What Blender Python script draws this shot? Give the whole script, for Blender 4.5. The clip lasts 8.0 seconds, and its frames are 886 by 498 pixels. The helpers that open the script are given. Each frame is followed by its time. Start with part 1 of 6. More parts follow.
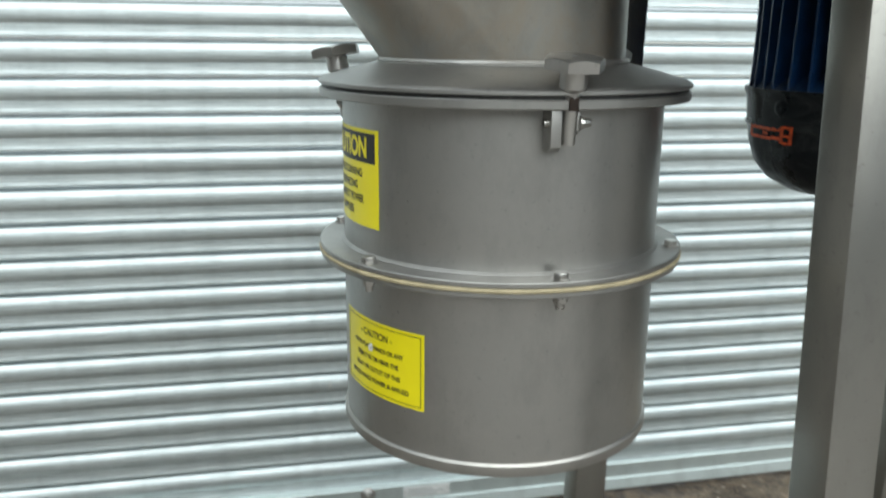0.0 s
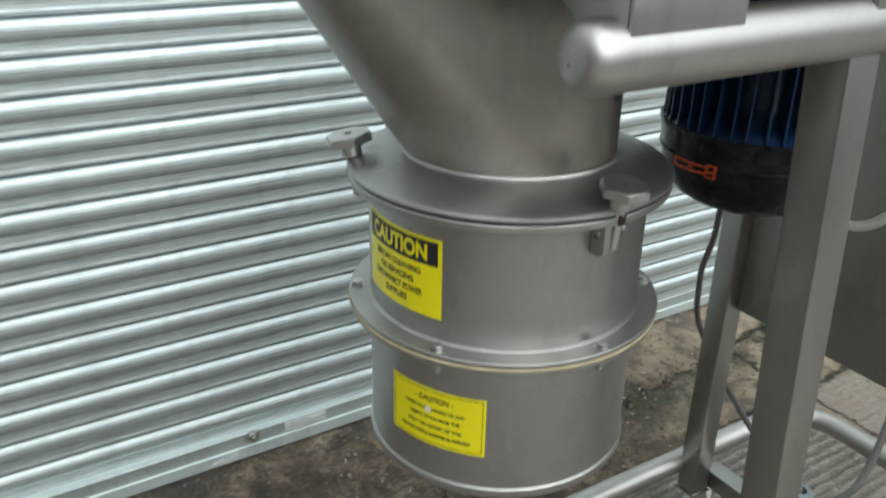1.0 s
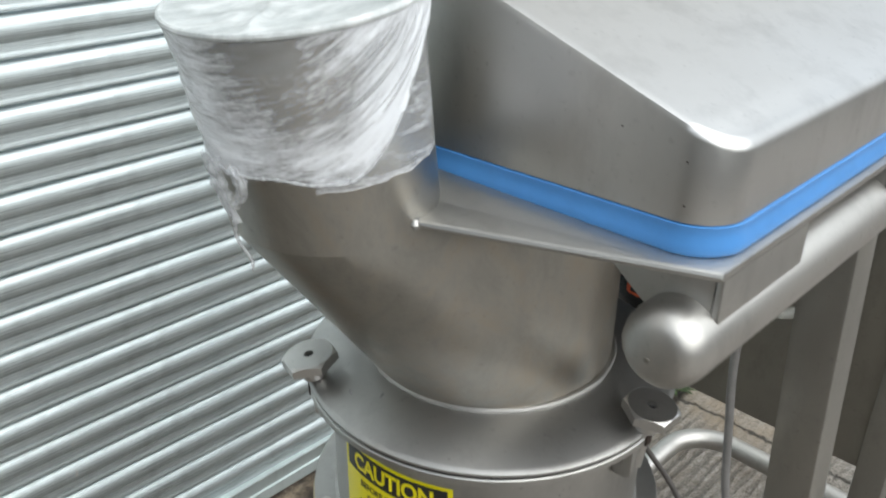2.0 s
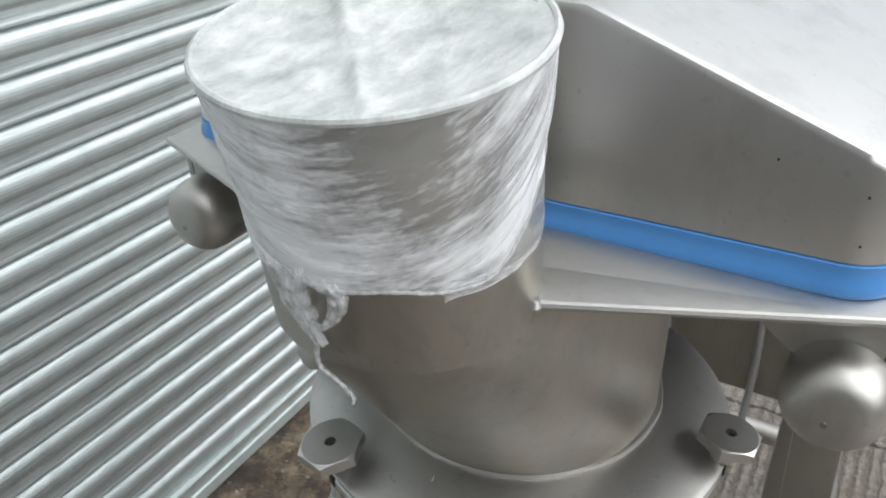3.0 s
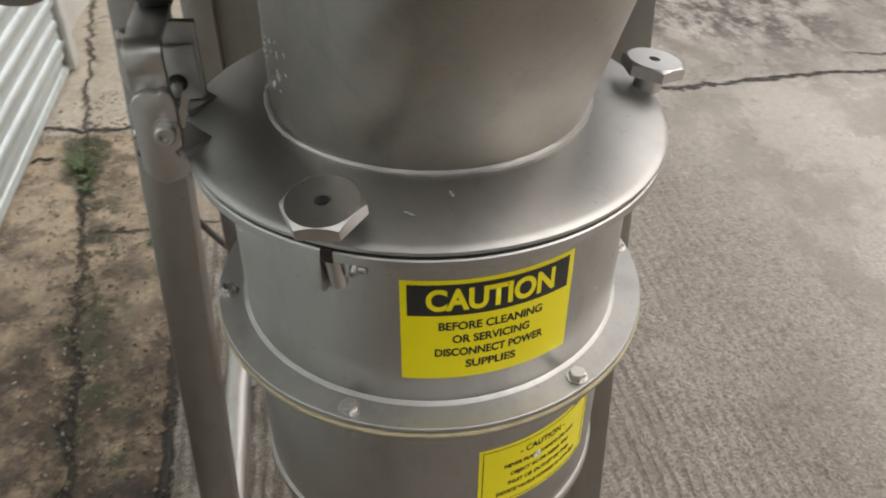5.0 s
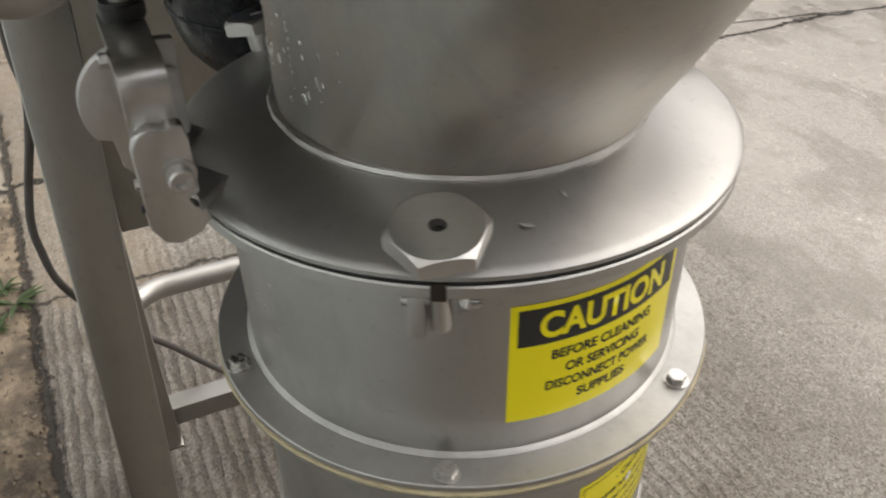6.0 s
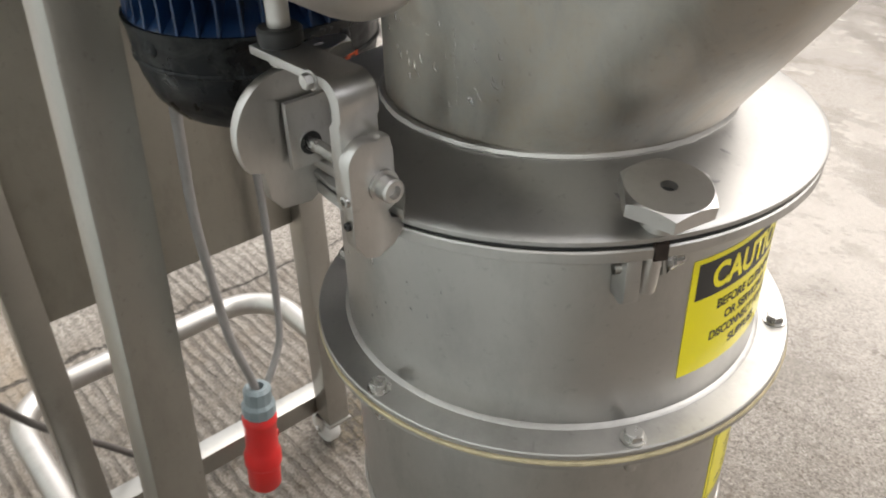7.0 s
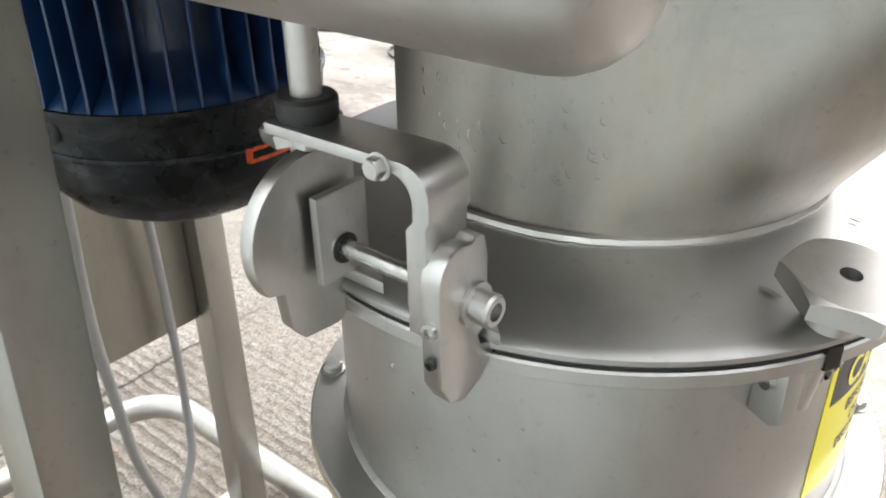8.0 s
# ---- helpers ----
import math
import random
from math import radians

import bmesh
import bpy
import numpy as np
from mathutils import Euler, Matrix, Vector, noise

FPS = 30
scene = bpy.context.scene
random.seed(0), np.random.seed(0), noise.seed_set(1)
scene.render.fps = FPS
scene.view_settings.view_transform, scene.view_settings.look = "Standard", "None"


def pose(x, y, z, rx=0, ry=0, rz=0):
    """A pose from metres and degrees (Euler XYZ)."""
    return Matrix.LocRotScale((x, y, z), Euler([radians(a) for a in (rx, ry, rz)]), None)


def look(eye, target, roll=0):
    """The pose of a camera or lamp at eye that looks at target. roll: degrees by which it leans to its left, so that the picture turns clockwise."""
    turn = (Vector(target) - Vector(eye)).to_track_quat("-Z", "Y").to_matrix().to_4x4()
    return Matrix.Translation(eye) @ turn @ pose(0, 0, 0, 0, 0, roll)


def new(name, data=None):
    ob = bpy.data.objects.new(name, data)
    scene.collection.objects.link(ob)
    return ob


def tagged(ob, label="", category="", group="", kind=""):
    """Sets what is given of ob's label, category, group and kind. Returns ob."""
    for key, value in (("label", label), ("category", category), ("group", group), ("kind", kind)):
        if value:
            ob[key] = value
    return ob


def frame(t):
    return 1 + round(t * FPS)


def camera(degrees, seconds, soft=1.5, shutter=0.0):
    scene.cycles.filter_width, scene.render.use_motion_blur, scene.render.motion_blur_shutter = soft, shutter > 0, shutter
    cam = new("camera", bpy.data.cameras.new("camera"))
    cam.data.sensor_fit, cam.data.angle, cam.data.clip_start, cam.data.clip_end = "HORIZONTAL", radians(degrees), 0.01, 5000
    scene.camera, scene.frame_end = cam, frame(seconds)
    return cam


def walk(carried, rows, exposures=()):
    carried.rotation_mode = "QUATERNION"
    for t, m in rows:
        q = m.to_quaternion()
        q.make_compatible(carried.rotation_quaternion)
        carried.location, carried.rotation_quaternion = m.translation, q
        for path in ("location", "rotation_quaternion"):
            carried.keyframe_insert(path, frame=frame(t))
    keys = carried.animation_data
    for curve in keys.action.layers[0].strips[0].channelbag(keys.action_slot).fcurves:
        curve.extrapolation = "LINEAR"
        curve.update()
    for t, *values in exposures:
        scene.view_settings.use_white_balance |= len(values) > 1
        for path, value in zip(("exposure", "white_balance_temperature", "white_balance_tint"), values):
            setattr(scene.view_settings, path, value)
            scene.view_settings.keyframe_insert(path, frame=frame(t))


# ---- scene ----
cam = camera(55.7, 8.0, soft=1.9, shutter=0.3)
PATH = [
    (0, (-0.22, -1.841, 1.151), (0.195, 0.051, 0.653), 0.6),
    (0.5, (-0.353, -1.819, 1.222), (0.348, -0.098, 0.483), 2.3),
    (1, (-0.514, -1.754, 1.406), (0.443, -0.211, 0.568), 1.1),
    (1.5, (-0.524, -1.609, 1.524), (0.616, -0.236, 0.622), 1.1),
    (2, (-0.512, -1.487, 1.572), (0.76, -0.24, 0.663), 0.6),
    (2.2, (-0.513, -1.436, 1.579), (0.797, -0.234, 0.664), 1.3),
    (3.3, (-0.502, -1.226, 1.586), (1.023, -0.51, 0.507), -1.0),
    (3.5, (-0.495, -1.209, 1.56), (1.035, -0.571, 0.441), -1.0),
    (4, (-0.555, -1.115, 1.514), (0.995, -0.696, 0.322), 0.1),
    (4.5, (-0.604, -1.016, 1.47), (0.971, -0.928, 0.24), -1.0),
    (4.7, (-0.588, -0.99, 1.445), (0.992, -1.045, 0.22), -0.5),
    (5.8, (-0.451, -0.862, 1.357), (1.038, -1.47, 0.168), 0.2),
    (6, (-0.433, -0.826, 1.355), (1.046, -1.481, 0.178), -0.8),
    (6.5, (-0.4, -0.703, 1.365), (1.037, -1.568, 0.276), -1.0),
    (7, (-0.352, -0.631, 1.342), (0.943, -1.698, 0.254), -1.9),
    (7.5, (-0.24, -0.637, 1.31), (0.968, -1.864, 0.292), -1.6),
    (8, (-0.197, -0.64, 1.305), (0.921, -1.983, 0.333), -1.0),
]
EXPOSURES = [(0.0, 0.22, 6250, 2), (0.5, 0.08, 6250, 2), (1.0, 0.08, 6250, 2), (2.0, 0.23, 6350, 6), (3.5, 0.17, 6500, 9), (4.5, 0.17, 6850, 12), (6.0, 0.34, 7000, 12), (6.5, 0.38, 7000, 12), (7.0, 0.82, 6950, 12), (7.5, 1.00, 6800, 11), (8.0, 1.40, 6650, 10)]

walk(cam, [(t, look(e, g, r)) for t, e, g, r in PATH], EXPOSURES)

# ---- world and light: bright overcast sky ----
SUN_EL, SUN_AZ = radians(45), radians(176)
world = bpy.data.worlds.new("world")
scene.world = world
world.use_nodes = True
wn, wl = world.node_tree.nodes, world.node_tree.links
wn.clear()
w_out = wn.new("ShaderNodeOutputWorld")
w_bg = wn.new("ShaderNodeBackground")
w_sky = wn.new("ShaderNodeTexSky")
w_sky.sky_type, w_sky.sun_disc = "NISHITA", False
w_sky.sun_elevation, w_sky.sun_rotation = SUN_EL, SUN_AZ
w_sky.air_density, w_sky.dust_density, w_sky.ozone_density = 1.0, 4.0, 1.0
w_cloud = wn.new("ShaderNodeMix")
w_cloud.data_type = "RGBA"
w_cloud.inputs["Factor"].default_value = 0.82
w_cloud.inputs["B"].default_value = (9.0, 9.4, 10.0, 1)
w_bg.inputs["Strength"].default_value = 0.112
wl.new(w_sky.outputs["Color"], w_cloud.inputs["A"])
wl.new(w_cloud.outputs["Result"], w_bg.inputs["Color"])
wl.new(w_bg.outputs["Background"], w_out.inputs["Surface"])

sun = new("sun", bpy.data.lights.new("sun", "SUN"))
sun.data.energy, sun.data.angle, sun.data.color = 2.3, radians(80), (1.0, 0.98, 0.95)
sun.matrix_world = look((0.6, -9.4, 8.5), (0, -1, 0))


# ---- materials ----
def material(name):
    m = bpy.data.materials.new(name)
    m.use_nodes = True
    return m, m.node_tree.nodes, m.node_tree.links, m.node_tree.nodes["Principled BSDF"]


def noise_node(n, l, scale, detail=4.0, rough=0.55, stretch=None, coords="Object"):
    tc = n.new("ShaderNodeTexCoord")
    tex = n.new("ShaderNodeTexNoise")
    tex.inputs["Scale"].default_value = scale
    tex.inputs["Detail"].default_value = detail
    tex.inputs["Roughness"].default_value = rough
    if stretch:
        mp = n.new("ShaderNodeMapping")
        mp.inputs["Scale"].default_value = stretch
        l.new(tc.outputs[coords], mp.inputs["Vector"])
        l.new(mp.outputs["Vector"], tex.inputs["Vector"])
    else:
        l.new(tc.outputs[coords], tex.inputs["Vector"])
    return tex


def ramp(n, l, src, stops):
    r = n.new("ShaderNodeValToRGB")
    while len(r.color_ramp.elements) < len(stops):
        r.color_ramp.elements.new(0.5)
    for e, (p, c) in zip(r.color_ramp.elements, stops):
        e.position = p
        e.color = (c, c, c, 1) if isinstance(c, (int, float)) else (*c, 1)
    l.new(src, r.inputs["Fac"])
    return r


def mix(n, l, fac, a, b, blend="MIX"):
    m = n.new("ShaderNodeMix")
    m.data_type, m.blend_type = "RGBA", blend
    for key, v in (("Factor", fac), ("A", a), ("B", b)):
        if isinstance(v, (int, float)):
            m.inputs[key].default_value = v
        elif isinstance(v, tuple):
            m.inputs[key].default_value = (*v, 1)
        else:
            l.new(v, m.inputs[key])
    return m.outputs["Result"]


def bump(n, l, b, src, strength, distance):
    bp = n.new("ShaderNodeBump")
    bp.inputs["Strength"].default_value, bp.inputs["Distance"].default_value = strength, distance
    l.new(src, bp.inputs["Height"])
    l.new(bp.outputs["Normal"], b.inputs["Normal"])
    return bp


def steel(name, colour, rough_lo, rough_hi, grain=(1, 1, 1), grain_scale=260, stain=0.25, bump_k=0.05):
    m, n, l, b = material(name)
    b.inputs["Metallic"].default_value = 1.0
    big = noise_node(n, l, 5.5, 5, 0.6)
    fine = noise_node(n, l, grain_scale, 3, 0.6, grain)
    dark = tuple(c * 0.62 for c in colour)
    patch = ramp(n, l, big.outputs["Fac"], [(0.35, 0.0), (0.68, 1.0)])
    st = n.new("ShaderNodeMath")
    st.operation = "MULTIPLY"
    st.inputs[1].default_value = stain
    l.new(patch.outputs["Color"], st.inputs[0])
    base = mix(n, l, st.outputs[0], colour, dark)
    speck = noise_node(n, l, 150, 3, 0.6)
    smear = noise_node(n, l, 22, 6, 0.7, (1, 1, 0.45))
    sm = ramp(n, l, smear.outputs["Fac"], [(0.50, 0.0), (0.72, 0.30 + 0.3 * stain)])
    base = mix(n, l, sm.outputs["Color"], base, tuple(c * 0.60 for c in colour))
    sp = ramp(n, l, speck.outputs["Fac"], [(0.63, 0.0), (0.75, 0.38)])
    base = mix(n, l, sp.outputs["Color"], base, tuple(c * 0.55 for c in colour))
    l.new(base, b.inputs["Base Color"])
    mr = n.new("ShaderNodeMapRange")
    mr.inputs["From Min"].default_value, mr.inputs["From Max"].default_value = 0.3, 0.7
    mr.inputs["To Min"].default_value, mr.inputs["To Max"].default_value = rough_lo, rough_hi
    mx = n.new("ShaderNodeMath")
    mx.operation = "MULTIPLY_ADD"
    mx.inputs[1].default_value = 0.45
    l.new(fine.outputs["Fac"], mx.inputs[0])
    hf = n.new("ShaderNodeMath")
    hf.operation = "MULTIPLY"
    hf.inputs[1].default_value = 0.55
    l.new(big.outputs["Fac"], hf.inputs[0])
    l.new(hf.outputs[0], mx.inputs[2])
    l.new(mx.outputs[0], mr.inputs["Value"])
    l.new(mr.outputs["Result"], b.inputs["Roughness"])
    bump(n, l, b, fine.outputs["Fac"], bump_k, 0.0006)
    return m


def tinted_chute():
    """Satin steel with brown heat tint in patches above the neck weld."""
    m = steel("satin_chute_steel", (0.415, 0.402, 0.372), 0.34, 0.47, stain=0.15)
    n, l = m.node_tree.nodes, m.node_tree.links
    b = n["Principled BSDF"]
    src = b.inputs["Base Color"].links[0].from_socket
    geo = n.new("ShaderNodeNewGeometry")
    sep = n.new("ShaderNodeSeparateXYZ")
    l.new(geo.outputs["Position"], sep.inputs[0])
    low = n.new("ShaderNodeMapRange")
    for key, v in (("From Min", 1.255), ("From Max", 1.135), ("To Min", 0.0), ("To Max", 1.0)):
        low.inputs[key].default_value = v
    l.new(sep.outputs["Z"], low.inputs["Value"])
    t = noise_node(n, l, 26, 7, 0.7)
    r = ramp(n, l, t.outputs["Fac"], [(0.44, 0.0), (0.70, 0.50)])
    k = n.new("ShaderNodeMath")
    k.operation = "MULTIPLY"
    l.new(low.outputs["Result"], k.inputs[0])
    l.new(r.outputs["Color"], k.inputs[1])
    cloud = noise_node(n, l, 17.0, 8, 0.74, (1.0, 1.0, 0.6))
    cloud.inputs["Distortion"].default_value = 0.9
    warm = ramp(n, l, cloud.outputs["Fac"], [(0.47, 0.0), (0.66, 0.55)])
    cool = ramp(n, l, cloud.outputs["Fac"], [(0.34, 0.38), (0.50, 0.0)])
    src = mix(n, l, warm.outputs["Color"], src, (0.43, 0.375, 0.295))
    src = mix(n, l, cool.outputs["Color"], src, (0.275, 0.280, 0.252))
    l.new(mix(n, l, k.outputs[0], src, (0.42, 0.335, 0.24)), b.inputs["Base Color"])
    return m


def plain(name, colour, rough, metal=0.0, vary=0.15, scale=40, bump_k=0.0, coat=0.0):
    m, n, l, b = material(name)
    b.inputs["Metallic"].default_value, b.inputs["Roughness"].default_value = metal, rough
    b.inputs["Coat Weight"].default_value = coat
    t = noise_node(n, l, scale, 5, 0.6)
    r = ramp(n, l, t.outputs["Fac"], [(0.3, 0.0), (0.7, 1.0)])
    l.new(mix(n, l, r.outputs["Color"], colour, tuple(c * (1 - vary) for c in colour)), b.inputs["Base Color"])
    if bump_k:
        bump(n, l, b, t.outputs["Fac"], bump_k, 0.001)
    return m


STEEL = steel("bead_blasted_steel", (0.505, 0.497, 0.478), 0.33, 0.47, stain=0.35)
STEEL_COVER = steel("satin_cover_steel", (0.445, 0.439, 0.426), 0.40, 0.50, stain=0.15)
STEEL_FLANGE = steel("dull_flange_steel", (0.455, 0.447, 0.430), 0.42, 0.56, stain=0.4)
STEEL_CHUTE = tinted_chute()
STEEL_LID = steel("brushed_lid_steel", (0.63, 0.624, 0.61), 0.30, 0.42, (1, 40, 40), 40, 0.2)
STEEL_TUBE = steel("dull_tube_steel", (0.53, 0.515, 0.49), 0.38, 0.52, stain=0.3)
STEEL_LEG = steel("satin_leg_steel", (0.405, 0.396, 0.368), 0.30, 0.42, (60, 60, 1), 20, 0.25)
STEEL_CUT = steel("machined_steel", (0.585, 0.573, 0.555), 0.28, 0.46, stain=0.25)
STEEL_BRIGHT = steel("bright_bolt_steel", (0.52, 0.51, 0.49), 0.22, 0.34, stain=0.15)
STEEL_PANEL = steel("dull_panel_steel", (0.36, 0.345, 0.31), 0.36, 0.52, (1, 30, 1), 40, 0.3)
WELD = steel("weld_bead_steel", (0.56, 0.545, 0.52), 0.36, 0.50, grain_scale=300, bump_k=0.18)


def zinc_lath():
    """Galvanised strip with fine rolled lines along its length."""
    m = steel("galvanised_lath", (0.77, 0.83, 0.84), 0.53, 0.67, (0.5, 40, 40), 14, 0.22, 0.10)
    n, l = m.node_tree.nodes, m.node_tree.links
    b = n["Principled BSDF"]
    src = b.inputs["Base Color"].links[0].from_socket
    line = noise_node(n, l, 9, 4, 0.7, (0.25, 70, 70))
    r = ramp(n, l, line.outputs["Fac"], [(0.38, 0.80), (0.54, 0.0)])
    l.new(mix(n, l, r.outputs["Color"], src, (0.42, 0.48, 0.495)), b.inputs["Base Color"])
    return m


ZINC = zinc_lath()
ZINC_RAIL = steel("galvanised_rail", (0.66, 0.72, 0.715), 0.56, 0.70, (1, 10, 10), 20, 0.25)
BLUE = plain("blue_silicone", (0.09, 0.30, 0.70), 0.38, vary=0.12, scale=25, bump_k=0.08)
BLACK_RUBBER = plain("black_rubber", (0.018, 0.018, 0.018), 0.5)
CREAM = plain("cream_gasket", (0.55, 0.47, 0.30), 0.6, vary=0.35, scale=60)
YELLOW = plain("yellow_vinyl", (0.86, 0.75, 0.004), 0.32, vary=0.05, scale=18, coat=0.2)
BLACK_INK = plain("black_ink", (0.02, 0.02, 0.02), 0.4)
MOTOR_BLUE = plain("motor_blue_paint", (0.012, 0.052, 0.155), 0.28, vary=0.5, scale=30, bump_k=0.1, coat=0.3)


def cowl_material():
    """Black sheet, scuffed grey and wet in patches."""
    m = plain("motor_cowl_black", (0.007, 0.009, 0.012), 0.32, vary=0.6, scale=14, bump_k=0.12)
    n, l = m.node_tree.nodes, m.node_tree.links
    b = n["Principled BSDF"]
    src = b.inputs["Base Color"].links[0].from_socket
    scuff = noise_node(n, l, 17, 7, 0.7, (1.0, 1.0, 2.2))
    scuff.inputs["Distortion"].default_value = 1.2
    r = ramp(n, l, scuff.outputs["Fac"], [(0.46, 0.0), (0.66, 0.75)])
    l.new(mix(n, l, r.outputs["Color"], src, (0.034, 0.038, 0.038)), b.inputs["Base Color"])
    wet = noise_node(n, l, 26, 5, 0.6, (1.0, 1.0, 0.6))
    w = ramp(n, l, wet.outputs["Fac"], [(0.40, 0.16), (0.60, 0.55)])
    l.new(w.outputs["Color"], b.inputs["Roughness"])
    return m


COWL = cowl_material()
COWL.node_tree.nodes["Principled BSDF"].inputs["Specular IOR Level"].default_value = 0.22
ORANGE = plain("orange_paint", (0.80, 0.10, 0.015), 0.5, vary=0.6, scale=160)
DROP = plain("water_drop", (0.95, 0.96, 0.97), 0.02, vary=0.0)
DROP.node_tree.nodes["Principled BSDF"].inputs["Transmission Weight"].default_value = 1.0
DROP.node_tree.nodes["Principled BSDF"].inputs["IOR"].default_value = 1.18
RED = plain("red_plug_plastic", (0.62, 0.022, 0.022), 0.36, vary=0.1, scale=20)
GREY_PLASTIC = plain("grey_gland_plastic", (0.22, 0.27, 0.29), 0.45)
CABLE = plain("grey_cable_sheath", (0.27, 0.26, 0.255), 0.45, vary=0.2, scale=30)
DARK_CABLE = plain("dark_cable_sheath", (0.10, 0.09, 0.085), 0.5, vary=0.2, scale=30)
WHITE_WHEEL = plain("white_nylon_wheel", (0.70, 0.70, 0.68), 0.4, vary=0.15)
LID_GLINT = plain("painted_glint", (0.29, 0.29, 0.285), 0.5, vary=0.3, scale=200)
WHITE_BAR = plain("faded_print", (0.42, 0.44, 0.44), 0.6)
PLATE_WHITE = plain("nameplate_enamel", (0.72, 0.73, 0.72), 0.4, vary=0.2, scale=60)
GUIDE_WHITE = plain("painted_guide", (0.55, 0.56, 0.54), 0.5, vary=0.25, scale=12)
TWIG = plain("dark_twig_bark", (0.045, 0.032, 0.022), 0.8, vary=0.5, scale=120, bump_k=0.4)
RUST = plain("dark_rust", (0.030, 0.016, 0.010), 0.8, vary=0.5, scale=200)
CHALK = plain("dried_splash", (0.80, 0.80, 0.78), 0.8, vary=0.2, scale=200)


def hose_material():
    m, n, l, b = material("clear_hose")
    b.inputs["Base Color"].default_value = (0.62, 0.62, 0.58, 1)
    b.inputs["Roughness"].default_value = 0.18
    b.inputs["Transmission Weight"].default_value = 0.6
    b.inputs["IOR"].default_value = 1.3
    return m


HOSE = hose_material()


def film_material(name, lo, hi):
    """Stretch film: fine bright streaks along the pull, thicker where it is wound more often."""
    m, n, l, b = material(name)
    b.inputs["Base Color"].default_value = (0.89, 0.91, 0.945, 1)
    b.inputs["Roughness"].default_value = 0.17
    b.inputs["IOR"].default_value = 1.45
    uv = n.new("ShaderNodeUVMap")
    uv.uv_map = "pull"
    layers = n.new("ShaderNodeUVMap")
    layers.uv_map = "layers"
    sp = n.new("ShaderNodeSeparateXYZ")
    l.new(layers.outputs["UV"], sp.inputs[0])

    def streak(scale, sx, sy, detail, turn=0.0):
        mp = n.new("ShaderNodeMapping")
        mp.inputs["Rotation"].default_value = (0, 0, turn)
        mp.inputs["Scale"].default_value = (sx, sy, 1)
        l.new(uv.outputs["UV"], mp.inputs["Vector"])
        t = n.new("ShaderNodeTexNoise")
        t.inputs["Scale"].default_value, t.inputs["Detail"].default_value, t.inputs["Roughness"].default_value = scale, detail, 0.62
        l.new(mp.outputs["Vector"], t.inputs["Vector"])
        return t.outputs["Fac"]

    def calc(op, a, b_, c=0.0):
        k = n.new("ShaderNodeMath")
        k.operation = op
        for i, v in enumerate((a, b_, c)):
            if isinstance(v, (int, float)):
                k.inputs[i].default_value = v
            else:
                l.new(v, k.inputs[i])
        return k.outputs[0]
    s = calc("MULTIPLY_ADD", streak(15, 1.0, 7.0, 7), 0.62, calc("MULTIPLY", streak(60, 0.8, 5.0, 5), 0.38))
    s = calc("MULTIPLY_ADD", streak(34, 1.0, 7.0, 6, -0.22), 0.30, calc("MULTIPLY", s, 0.70))
    s = calc("MULTIPLY_ADD", streak(150, 1.0, 2.2, 6, 0.3), 0.22, calc("MULTIPLY", s, 0.78))
    cloud = streak(14, 1.0, 1.6, 5)
    v = calc("ADD", calc("MULTIPLY_ADD", s, 4.2, -2.10), calc("MULTIPLY_ADD", cloud, 0.9, -0.45))
    v = calc("ADD", v, sp.outputs["X"])
    a = ramp(n, l, v, [(0.05, lo), (0.45, (lo + hi) / 2), (0.95, hi)])
    l.new(a.outputs["Color"], b.inputs["Alpha"])
    bump(n, l, b, s, 0.8, 0.005)
    return m


FILM = film_material("stretch_film", 0.22, 0.95)
FILM_FOLD = film_material("bunched_film", 0.02, 0.50)
FILM_TAIL = plain("twisted_film", (0.66, 0.67, 0.68), 0.25, vary=0.35, scale=400)
FILM_TAIL.node_tree.nodes["Principled BSDF"].inputs["Alpha"].default_value = 0.62


def film_top_material():
    m, n, l, b = material("stretch_film_top")
    b.inputs["Roughness"].default_value = 0.3
    t = noise_node(n, l, 30, 6, 0.65, (1.0, 1.6, 1.0))
    c = ramp(n, l, t.outputs["Fac"], [(0.3, (0.50, 0.54, 0.54)), (0.7, (0.80, 0.82, 0.82))])
    l.new(c.outputs["Color"], b.inputs["Base Color"])
    a = ramp(n, l, t.outputs["Fac"], [(0.3, 0.72), (0.7, 0.96)])
    l.new(a.outputs["Color"], b.inputs["Alpha"])
    bump(n, l, b, t.outputs["Fac"], 0.8, 0.004)
    return m


FILM_TOP = film_top_material()


